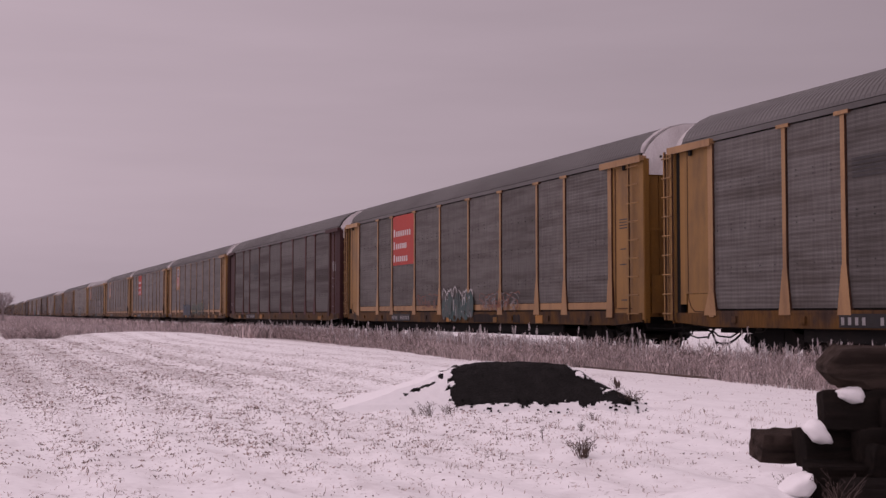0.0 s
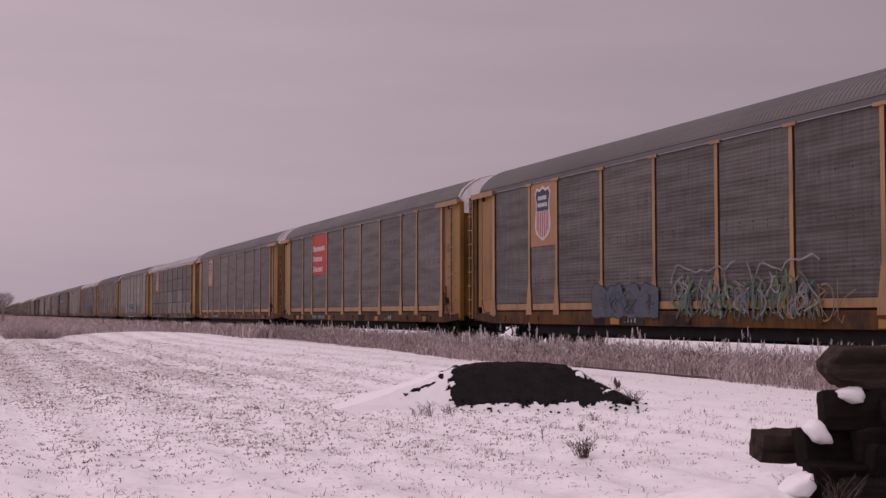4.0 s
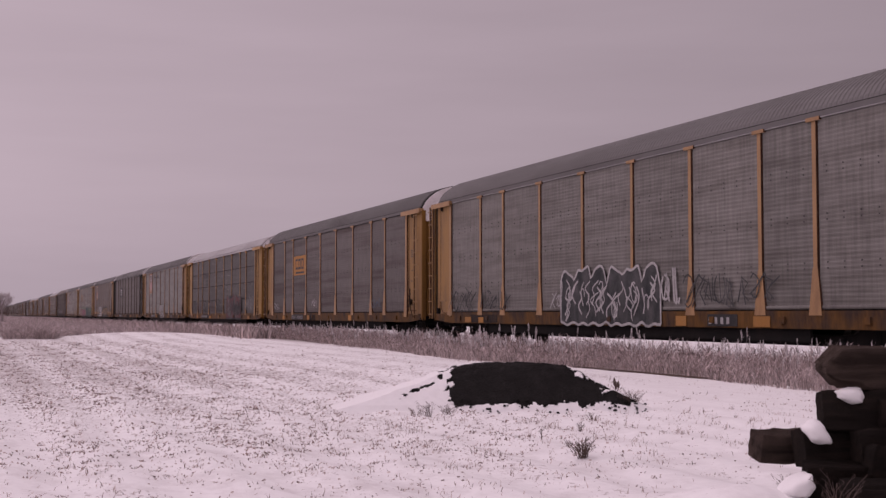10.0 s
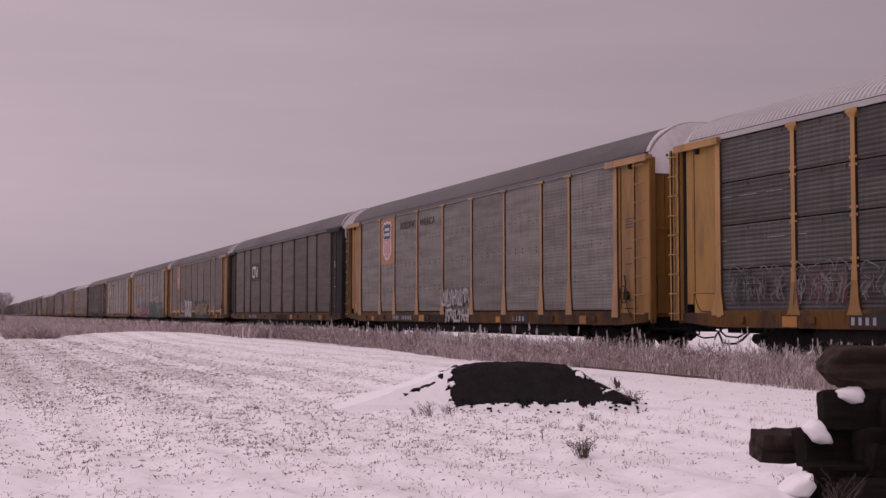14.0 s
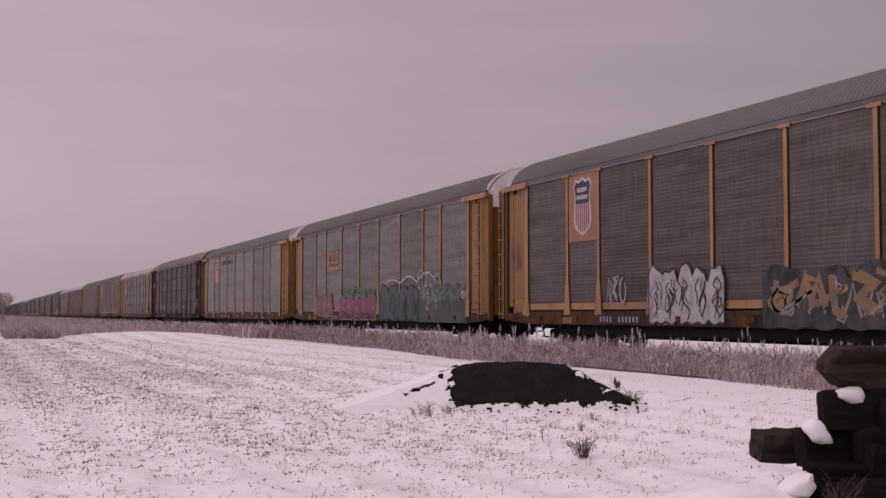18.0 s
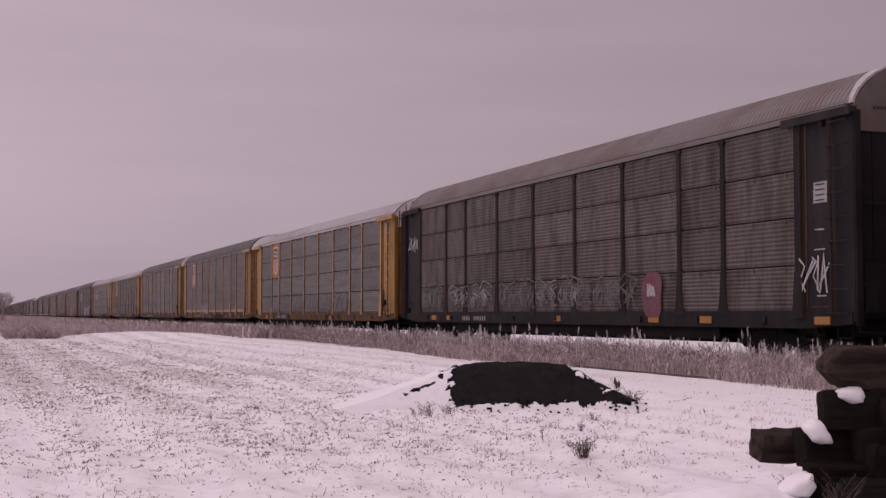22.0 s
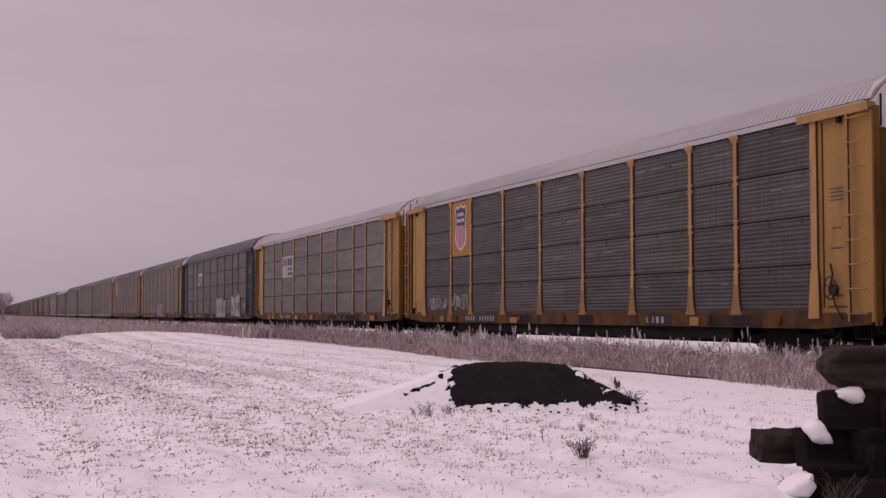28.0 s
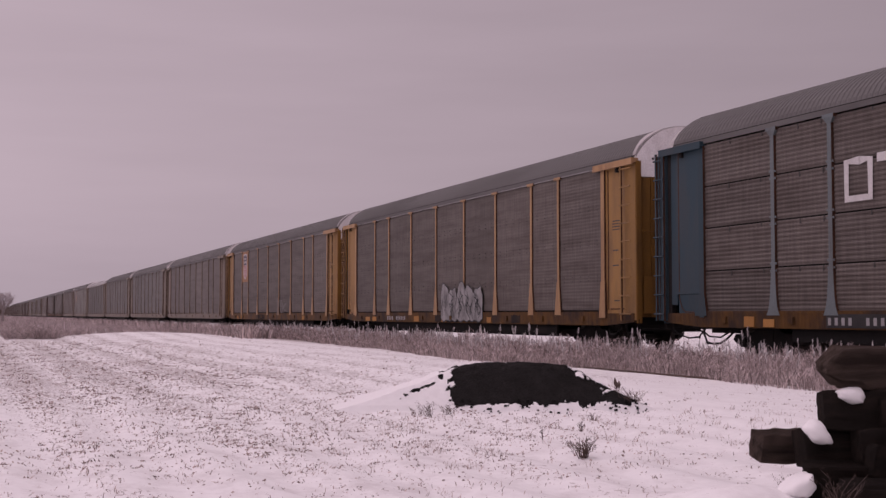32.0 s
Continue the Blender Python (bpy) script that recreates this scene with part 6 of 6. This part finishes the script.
def build_ties():
    """A rough stack of old railway ties; its own axes run along the picture plane."""
    base = pose(0, 0, 0, 0, 0, -math.degrees(YAW))
    woods = [surface("tie_wood_dark", (0.029, 0.0235, 0.021), 0.95, 0, (0.058, 0.041, 0.034), 0.7, 5, (0.25, 2.4, 2.4), 1.0, 40, 0.25, 0.5, gloss=0.04, streak=(3, 40, 40)),
             surface("tie_wood_brown", (0.135, 0.098, 0.083), 0.95, 0, (0.030, 0.0225, 0.020), 0.85, 5, (0.25, 2.4, 2.4), 1.0, 40, 0.25, 0.5, edge=(0.44, 0.66), gloss=0.04, streak=(3, 40, 40)),
             surface("tie_wood_pale", (0.17, 0.125, 0.105), 0.95, 0, (0.05, 0.037, 0.032), 0.8, 5, (0.25, 2.4, 2.4), 1.0, 40, 0.25, 0.5, edge=(0.44, 0.66), gloss=0.04, streak=(3, 40, 40))]
    # start, length, distance, bottom, height, depth, turn, lean, point, wood; then a roll about the length
    rolls = {0: 5, 1: -9, 3: 12, 4: -14, 5: 6, 8: 16, 10: -10}
    rows = [(2.365, 2.6, 7.95, 0.718, 0.245, 0.24, 2, 0.0, 0.095, 2), (2.345, 2.6, 7.93, 0.435, 0.265, 0.24, -4, 0.5, 0.05, 0),
            (2.50, 2.5, 8.05, 0.24, 0.22, 0.24, 1, 0, 0.05, 0), (1.985, 0.75, 8.10, 0.245, 0.19, 0.20, 14, 1.0, 0.04, 1),
            (2.205, 2.5, 7.88, 0.235, 0.24, 0.20, 9, -2.0, 0.06, 0), (2.17, 2.6, 7.66, 0.045, 0.235, 0.22, -3, 0, 0.02, 0),
            (2.42, 2.5, 8.22, -0.02, 0.23, 0.24, 0, 0, 0.02, 0), (2.62, 2.4, 8.22, 0.5, 0.22, 0.24, 2, 0, 0.05, 0),
            (2.30, 2.4, 7.38, 0.0, 0.20, 0.20, -4, 0, 0.03, 0), (2.75, 2.3, 8.3, 0.73, 0.2, 0.22, 0, 0, 0.03, 0), (2.50, 2.4, 7.72, 0.27, 0.2, 0.20, 3, 0, 0.06, 0),
            (2.66, 2.3, 7.80, 0.46, 0.2, 0.20, -2, 0, 0.06, 0), (2.45, 2.4, 8.45, 0.21, 0.24, 0.24, 2, 0, 0.03, 0)]
    for k, (r0, ln, f, z0, h, d, turn, lean, tip, wood) in enumerate(rows):
        me = rough_tie(ln, h, d, tip, k * 3 + 2, 0.0 if k else 0.06).mesh("railway_tie", woods[wood], weld=True)
        ob = thing("railway_tie", "old dark weathered railway tie in a rough stack", "tie", "stacked railway ties", me)
        ob.matrix_basis = base @ Matrix.Translation((r0, f, z0)) @ pose(0, 0, 0, 0, lean, turn) @ pose(0, 0, h / 2, rolls.get(k, 0), 0, 0) @ pose(0, 0, -h / 2)
    # ties that lie across, their cut ends showing
    for k, (r0, f, z0, w, turn, lean) in enumerate(((2.69, 7.52, 0.255, 0.20, 80, 24), (2.60, 7.50, 0.20, 0.20, 92, 10), (2.86, 7.45, 0.06, 0.22, 86, 30), (2.92, 7.55, 0.36, 0.22, 84, 8))):
        me = rough_tie(1.1, w, w, 0.02, k * 5 + 60).mesh("railway_tie", woods[1 if k in (0, 2) else 0], weld=True)
        ob = thing("railway_tie", "sawn end of an old brown railway tie", "tie", "stacked railway ties", me)
        ob.matrix_basis = base @ Matrix.Translation((r0, f, z0)) @ pose(0, 0, 0, 0, 0, turn) @ pose(0, 0, 0, lean, 0, 0)
    # snow caught on the stack: soft lumps with flattened flanks
    for r, f, z, w, h, d, corners in ((2.50, 7.84, 0.668, 0.098, 0.062, 0.09, ((-1, 0.15), (-0.7, 0.75), (0.85, 1), (1, -0.7), (0.1, -0.9))),
                                      (2.285, 7.76, 0.450, 0.100, 0.094, 0.11, ((-1, 0.1), (-0.6, 0.95), (0.1, 0.9), (0.45, -0.1), (1, -0.85), (-0.2, -0.8))),
                                      (2.085, 7.57, 0.165, 0.125, 0.095, 0.15, ((-1, -0.8), (-0.5, 0.1), (0.4, 0.75), (0.85, 0.8), (0.9, -1)))):
        b, m, n = Build(), 12, len(corners) * 6
        edge = []
        for k in range(n):
            i, q = k // 6, (k % 6) / 6
            p0, p1, p2, p3 = (corners[(i + j) % len(corners)] for j in (-1, 0, 1, 2))
            edge.append(tuple((-q ** 3 + 3 * q * q - 3 * q + 1) / 6 * p0[e_] + (3 * q ** 3 - 6 * q * q + 4) / 6 * p1[e_] + (-3 * q ** 3 + 3 * q * q + 3 * q + 1) / 6 * p2[e_] + q ** 3 / 6 * p3[e_] for e_ in (0, 1)))
        rings = []
        for k in range(m + 1):
            ph = math.pi * (k / m - 0.5)
            s_, t_ = math.cos(ph) ** 0.6 if abs(ph) < 1.57 else 0.0, math.sin(ph)
            ring = []
            for u, v in edge + edge[:1]:
                q = 1.02 * s_ * (1 + 0.26 * noise.noise((u * 1.9 + r * 9, v * 1.9, t_ * 1.9)) + 0.07 * noise.noise((u * 6, v * 6, t_ * 6 + r)))
                ring.append((w * u * q, d * t_, h * v * q))
            rings.append(ring)
        b.strip(rings)
        ob = thing("snow_lump", "lump of snow caught between stacked ties", "snow", me=b.mesh("snow_lump", SNOW, smooth=True, weld=True))
        ob.matrix_basis = base @ Matrix.Translation((r, f, z))


build_ties()

WEED = surface("frosted_weed", (0.48, 0.40, 0.39), 0.85, 0, (0.20, 0.14, 0.125), 0.8, 1.6, vary=0.6, grain=0.1, island=True)
BRUSH = surface("brown_brush", (0.38, 0.31, 0.305), 0.85, 0, (0.18, 0.135, 0.13), 0.8, 0.6, vary=0.45, grain=0.1, island=True)
RIME = surface("rimed_seed_head", (0.64, 0.61, 0.615), 0.85, 0, (0.36, 0.31, 0.305), 0.7, 1.2, vary=0.4, grain=0.1, island=True)
STRAW = surface("dead_stubble", (0.35, 0.265, 0.24), 0.85, 0, (0.16, 0.115, 0.10), 0.75, 2, vary=0.5, grain=0.1, island=True)


def blade(b, x, y, z, h, w, lean, az, bend=0.4):
    """A thin dry leaf or stem in two segments that tapers to a point."""
    dx, dy = math.cos(az) * lean * h, math.sin(az) * lean * h
    px, py = -math.sin(az + 0.7) * w / 2, math.cos(az + 0.7) * w / 2
    m = (x + dx * bend, y + dy * bend, z + h * 0.6)
    i = len(b.v)
    b.v += [(x - px, y - py, z), (x + px, y + py, z), (m[0] + px * 0.8, m[1] + py * 0.8, m[2]), (m[0] - px * 0.8, m[1] - py * 0.8, m[2]), (x + dx, y + dy, z + h)]
    b.f += [(i, i + 1, i + 2, i + 3), (i + 3, i + 2, i + 4)]
    b.s += [0, 0]


def weed_edge(y):
    """Where the weeds begin, across the field, at y metres along the track."""
    return 12.7 - 0.75 * max(0, min(1, (21 - y) / 4)) - 1.0 * math.exp(-((y - 31) / 4.5) ** 2) + 1.1 * math.exp(-((y - 57) / 7) ** 2) + 0.35 * noise.noise((y * 0.35, 0, 0))


def build_weeds():
    rng = random.Random(3)
    b = Build()
    for _ in range(26000):
        y = 11 + 53 * rng.random() ** 1.15
        e0 = weed_edge(y)
        x = e0 + (15.7 - e0) * rng.random() ** 1.4
        patch = noise.noise((x * 0.9, y * 0.55, 8))
        if patch < -0.34 and x < e0 + 0.6:
            continue
        rise = min(1, 0.45 + (x - e0) / 1.1)
        h = rng.uniform(0.18, 0.56) * rise * (1 + 0.6 * patch)
        wide = 0.0055 + 0.00026 * y
        z = ground_z(x, y) - 0.02
        for _ in range(2):
            blade(b, x + rng.uniform(-0.06, 0.06), y + rng.uniform(-0.06, 0.06), z, h * rng.uniform(0.6, 1.1), wide * rng.uniform(0.7, 1.4), rng.uniform(0.05, 0.7), rng.uniform(0, 6.28))
        if rng.random() < 0.4:
            for _ in range(4):
                blade(b, x + rng.uniform(-0.05, 0.05), y + rng.uniform(-0.05, 0.05), z + h * rng.uniform(0.55, 0.95), rng.uniform(0.04, 0.11), wide * 1.5, rng.uniform(0.3, 1.6), rng.uniform(0, 6.28))
    tagged(new("weeds", b.mesh("weeds", WEED)), "frosted dry weeds along the railway track", "weeds", kind="stuff")
    # taller seed heads
    b = Build()
    for _ in range(620):
        y = 11 + 58 * rng.random()
        x = weed_edge(y) + 0.35 + 2.3 * rng.random()
        z, h, az, lean = ground_z(x, y), rng.uniform(0.42, 0.68) if rng.random() < 0.88 else rng.uniform(0.70, 0.88), rng.uniform(0, 6.28), rng.uniform(0, 0.3)
        w = 0.005 + 0.00025 * y
        top = (x + math.cos(az) * lean * h, y + math.sin(az) * lean * h, z + h)
        blade(b, x, y, z, h, w, lean, az)
        hl = rng.uniform(0.10, 0.26)
        for k in range(15):
            q = k / 14
            cx, cy, cz = top[0] - (top[0] - x) * 0.2 * (1 - q), top[1] - (top[1] - y) * 0.2 * (1 - q), top[2] - hl * (1 - q)
            blade(b, cx, cy, cz, rng.uniform(0.03, 0.09), w * 1.5, rng.uniform(0.4, 1.3) * (1.15 - q), rng.uniform(0, 6.28))
    tagged(new("seed_heads", b.mesh("seed_heads", RIME)), "tall frosted seed heads standing over the weeds", "weeds", kind="stuff")
    # low brush at the field's far end and along the track beyond
    b = Build()
    for _ in range(34000):
        y = 62 + 200 * rng.random() ** 2.0
        lo = -14.0 if y > 72 else 1.3
        x = lo + (15.6 - lo) * rng.random()
        first = 62.5 + 11 * max(0, min(1, (x - 3.5) / 3)) * max(0, min(1, (13.0 - x) / 2)) + 2.5 * noise.noise((x * 0.8, 0, 2))
        if y < first:
            continue
        p = noise.noise((x * 0.35, y * 0.12, 6))
        h = rng.uniform(0.2, 0.7) * (1 + 0.5 * p)
        blade(b, x, y, ground_z(x, y) - 0.03, h * 0.85, 0.012 + 0.0003 * y, rng.uniform(0.3, 2.4), rng.uniform(0, 6.28))
    for _ in range(5000):
        y = 250 + 650 * rng.random() ** 1.5
        x = rng.uniform(-0.05 * y, 13.5)
        blade(b, x, y, ground_z(x, y) - 0.05, rng.uniform(0.4, 1.0), 0.10 + 0.0004 * y, rng.uniform(0.3, 2.0), rng.uniform(0, 6.28))
    tagged(new("brush", b.mesh("brush", BRUSH)), "brown leafless brush at the end of the field", "brush", kind="stuff")
    b = Build()
    for _ in range(6000):
        y = 60 + 260 * rng.random() ** 1.6
        x = rng.uniform(11.8, 15.7)
        blade(b, x, y, ground_z(x, y) - 0.03, rng.uniform(0.3, 0.8), 0.03 + 0.0005 * y, rng.uniform(0.1, 0.8), rng.uniform(0, 6.28))
    tagged(new("weeds", b.mesh("far_weeds", WEED)), "frosted weeds along the far track", "weeds", kind="stuff")
    # stubble and clods in the snow
    b = Build()
    n = 0
    while n < 5600:
        y = 7.0 / (1 - 0.90 * rng.random() ** 0.75)
        x = rng.uniform(-3.0, 12.3)
        field = 1 if x < 2.8 else max(0.13, 1 - (x - 2.8) / 4)
        field *= min(1, 0.3 + (y - 7) / 20)
        row = 0.55 + 0.45 * math.sin(x * 8.2 + 1.6 + 0.8 * noise.noise((x * 0.3, y * 0.12, 1.0)))
        patch = 0.5 * noise.noise((x * 0.45, y * 0.22, 11)) + 0.7 * noise.noise((x * 2.1, y * 0.9, 3))
        if rng.random() > field * row * (0.6 + 0.9 * patch):
            continue
        n += 1
        z, flat_ = ground_z(x, y) - 0.004, rng.random() < 0.5
        for _ in range(rng.randrange(1, 5)):
            h, lean = (rng.uniform(0.008, 0.02), rng.uniform(1.2, 3.0)) if flat_ else (rng.uniform(0.015, 0.045), rng.uniform(0.2, 1.2))
            blade(b, x + rng.gauss(0, 0.045), y + rng.gauss(0, 0.06), z, h, 0.0015 + 0.0006 * y, lean, rng.uniform(0, 6.28))
    # faint upright tufts in the cleaner snow near the heap and the stack
    for _ in range(210):
        x, y = rng.uniform(3.2, 9.0), rng.uniform(8.6, 13.8)
        z, reach = ground_z(x, y) - 0.004, rng.uniform(0.02, 0.06)
        for _ in range(rng.randrange(4, 10)):
            blade(b, x + rng.gauss(0, reach), y + rng.gauss(0, 0.03), z, rng.uniform(0.02, 0.075), rng.uniform(0.003, 0.006), rng.uniform(0.1, 1.1), rng.uniform(0, 6.28))
    # clumps of flattened stalks along the old rows
    n = 0
    while n < 2200:
        y = 7.4 / (1 - 0.84 * rng.random() ** 0.8)
        x = rng.uniform(-3.0, 11.0)
        row = 0.5 + 0.5 * math.sin(x * 8.2 + 1.6 + 0.8 * noise.noise((x * 0.3, y * 0.12, 1.0)))
        patch = noise.noise((x * 0.55, y * 0.3, 31))
        if rng.random() > (1 if x < 3 else max(0.10, 1 - (x - 3) / 4.5)) * (0.25 + 0.75 * row) * max(0, 0.55 + 1.1 * patch) * min(1, 0.35 + (y - 7) / 9):
            continue
        n += 1
        z, along = ground_z(x, y) - 0.004, rng.gauss(0.2, 0.5)
        for _ in range(rng.randrange(4, 11)):
            u, v = rng.gauss(0, 0.055), rng.gauss(0, 0.022)
            blade(b, x + u * math.cos(along) - v * math.sin(along), y + u * math.sin(along) + v * math.cos(along), z, rng.uniform(0.008, 0.024), 0.005 + 0.0007 * y, rng.uniform(0.4, 2.6), rng.uniform(0, 6.28))
    tagged(new("stubble", b.mesh("stubble", STRAW)), "dead brown stubble poking through the snow", "stubble", kind="stuff")

    b, n = Build(), 0
    while n < 5600:
        y = 8.0 / (1 - 0.86 * rng.random() ** 0.8)
        x = rng.uniform(-3.0, 10.5)
        patch = noise.noise((x * 0.5, y * 0.2, 21)) + 0.5 * noise.noise((x * 1.9, y * 0.4, 5))
        if rng.random() > (1 if x < 4 else max(0.1, 1 - (x - 4) / 5)) * min(1, 0.22 + (y - 7) / 14) * (0.55 + 0.45 * math.sin(x * 8.2 + 1.6)) * (0.55 + 0.9 * patch):
            continue
        n += 1
        z, r, a0 = ground_z(x, y), rng.uniform(0.0025, 0.0095) * (1 + y / 11), rng.uniform(0, 6.28)
        low = [(x + r * math.cos(a0 + a) * rng.uniform(0.7, 1.3), y + r * math.sin(a0 + a) * rng.uniform(0.5, 1.0), z - 0.006) for a in (0, 1.2, 2.5, 3.8, 5.1)]
        top = [(x + 0.45 * (px - x), y + 0.45 * (py - y), z + r * rng.uniform(0.25, 0.55)) for px, py, _ in low]
        b.prism(low, top)
    tagged(new("soil_clods", b.mesh("soil_clods", STRAW)), "brown frozen soil clods lying in the snowy furrows", "soil", kind="stuff")


build_weeds()


TWIG = surface("dead_twig", (0.10, 0.07, 0.058), 0.85, 0, (0.20, 0.155, 0.14), 0.6, 3, vary=0.2)


def dead_weed(x, y, h, n, seed, label, spread_=0.5, heads=False):
    """A small dead plant with forking stems."""
    rng = random.Random(seed)
    b = Build()
    for _ in range(n):
        az, lean = rng.uniform(0, 6.28), rng.uniform(0.05, spread_)
        l = h * rng.uniform(0.6, 1.0)
        ox, oy = rng.gauss(0, 0.015 * spread_), rng.gauss(0, 0.015 * spread_)
        p = [(ox, oy, -0.03), (ox + math.cos(az) * lean * l * 0.4, oy + math.sin(az) * lean * l * 0.4, l * 0.5), (ox + math.cos(az) * lean * l, oy + math.sin(az) * lean * l, l * rng.uniform(0.8, 1))]
        g = 0.55 if y < 8 else 1.0
        b.tube(p, [0.0036 * g, 0.0026 * g, 0.0014 * g], 4)
        for _ in range(4):
            q, a2 = rng.uniform(0.3, 0.95), az + rng.uniform(-2, 2)
            s0 = Vector(p[0]).lerp(Vector(p[2]), q)
            s1 = s0 + Vector((math.cos(a2) * 0.17 * h, math.sin(a2) * 0.17 * h, rng.uniform(0.02, 0.2) * h))
            b.tube([s0, s1], [0.0022 * g, 0.0013 * g], 4)
            b.tube([s1, s1 + Vector((rng.uniform(-0.09, 0.09), rng.uniform(-0.09, 0.09), rng.uniform(-0.02, 0.12))) * h], [0.002 * g, 0.001 * g], 3)
        if heads:
            t = Vector(p[2])
            b.tube([t - Vector((0, 0, 0.05)), t, t + Vector((0, 0, 0.05))], [0.008, 0.022, 0.006], 5)
    ob = thing("dead_weed", label, "plant", "dead weeds in the snow", b.mesh("dead_weed", TWIG))
    ob.matrix_basis = pose(x, y, ground_z(x, y))


dead_weed(4.62, 9.28, 0.20, 24, 1, "small brown dead shrub standing in the snow", 0.95)
dead_weed(7.72, 14.55, 0.46, 3, 2, "dry stalk with seed heads beside the gravel heap", 0.12, True)
dead_weed(7.62, 13.9, 0.30, 26, 3, "bent dead weed beside the gravel heap", 1.1)
dead_weed(5.02, 14.1, 0.20, 10, 4, "thin dry weed on the snowy flank of the heap", 1.3)
dead_weed(4.78, 13.9, 0.11, 7, 14, "low dry weed at the foot of the heap", 1.6)
dead_weed(5.30, 14.2, 0.14, 12, 5, "low dead weed in front of the gravel heap", 1.3)
dead_weed(5.75, 11.6, 0.12, 6, 6, "dry sprig sticking out of the snow", 0.8)
dead_weed(4.66, 6.62, 0.14, 4, 7, "bare twigs beside the stacked ties", 1.3)
dead_weed(4.62, 6.05, 0.26, 9, 8, "dry grass in front of the stacked ties", 0.9)
dead_weed(5.05, 11.0, 0.15, 3, 9, "single dry stem in the snow", 0.3)
dead_weed(6.55, 12.9, 0.10, 8, 10, "low dead weed in the trampled snow", 1.3)


def build_tree():
    """A bare frosted tree far off beside the track."""
    tree = thing("bare_tree", "small bare frosted tree far beyond the field", "tree", at=pose(3.3, 178, 0) @ Matrix.Scale(1.22, 4))
    bark = surface("dark_bark", (0.22, 0.18, 0.175), 0.85, 0, (0.30, 0.26, 0.26), 0.6, 2)
    rime = surface("frosted_twig", (0.40, 0.35, 0.355), 0.85, 0, (0.50, 0.46, 0.465), 0.6, 2)
    rng = random.Random(17)
    trunk, limbs, twigs = Build(), Build(), Build()
    trunk.tube([(0, 0, -0.2), (0.05, 0, 0.8), (0.0, 0.05, 1.5)], [0.17, 0.14, 0.11], 8)

    def grow(p, d, l, r, depth):
        q = p + d * l
        if depth < 2:
            limbs.tube([p, p.lerp(q, 0.5) + Vector((rng.uniform(-1, 1), rng.uniform(-1, 1), 0)) * l * 0.06, q], [r, r * 0.8, r * 0.6], 5)
        else:
            twigs.tube([p, q], [r * 0.8, r * 0.35], 3)
        if depth == 4:
            return
        for _ in range(5 if depth < 2 else 4):
            n = (d + Vector((rng.uniform(-1, 1), rng.uniform(-1, 1), rng.uniform(-0.2, 0.7))) * 0.7).normalized()
            grow(p.lerp(q, rng.uniform(0.45, 1.0)), n, l * rng.uniform(0.55, 0.78), r * 0.55, depth + 1)
    for k in range(6):
        a = k * 1.05
        grow(Vector((0, 0, 1.0 + 0.1 * k)), Vector((math.cos(a) * 0.42, math.sin(a) * 0.42, 0.9)).normalized(), 1.0, 0.06, 0)
    for name, b in (("trunk", trunk), ("limb", limbs), ("crown", twigs)):
        part(name, b.mesh(name, rime if name == "crown" else bark), tree)


build_tree()

# ---------------------------------------------------------------- motion of the train
PITCH_LENGTH, START = 28.6, 26.431 - 13.02


# the train's lead over an even, slowly growing speed, in metres at the given seconds
LEAD = ((0, 0.105), (1, 0.055), (2, 0.005), (3, -0.085), (5.5, -0.18), (6, -0.17), (7, -0.228), (8, -0.30), (9, -0.286), (10, -0.243), (11, -0.215), (12, -0.22),
        (14, -0.21), (16.5, -0.18), (18, -0.122), (19, -0.055), (20, -0.03), (21, 0.015), (22, 0.06), (23, 0.14), (24, 0.185), (25, 0.37), (25.5, 0.39),
        (27.5, 0.47), (28, 0.50), (28.5, -0.12), (29, -0.075), (29.5, -0.035), (30, -0.02), (31, 0.06), (32, 0.067))


def run(t):
    """Metres that the train has rolled at t seconds."""
    t = max(0, min(32, t))
    lead = next(p + (q - p) * (t - a) / (b - a) for (a, p), (b, q) in zip(LEAD, LEAD[1:]) if a <= t <= b)
    return 18.1758 * t + 0.01817 * t * t + lead


def motions():
    for k, car in enumerate(train):
        y = START + k * PITCH_LENGTH
        walk(car, [(t, pose(TRACK_X, y - run(t), RAIL_Z)) for t in [k / 2 for k in range(0, 65)]])
    lead = {}
    for ob, a in wheelsets:
        key = a > 0
        if key not in lead:
            walk(ob, [(f / FPS, Matrix.Translation((0, a, 0.457)) @ Matrix.Rotation(run(f / FPS) / 0.457, 4, "X")) for f in range(0, 961)])
            lead[key] = ob
        else:
            ob.rotation_mode = "QUATERNION"
            ob.animation_data_create()
            ob.animation_data.action = lead[key].animation_data.action
            ob.animation_data.action_slot = lead[key].animation_data.action_slot


motions()
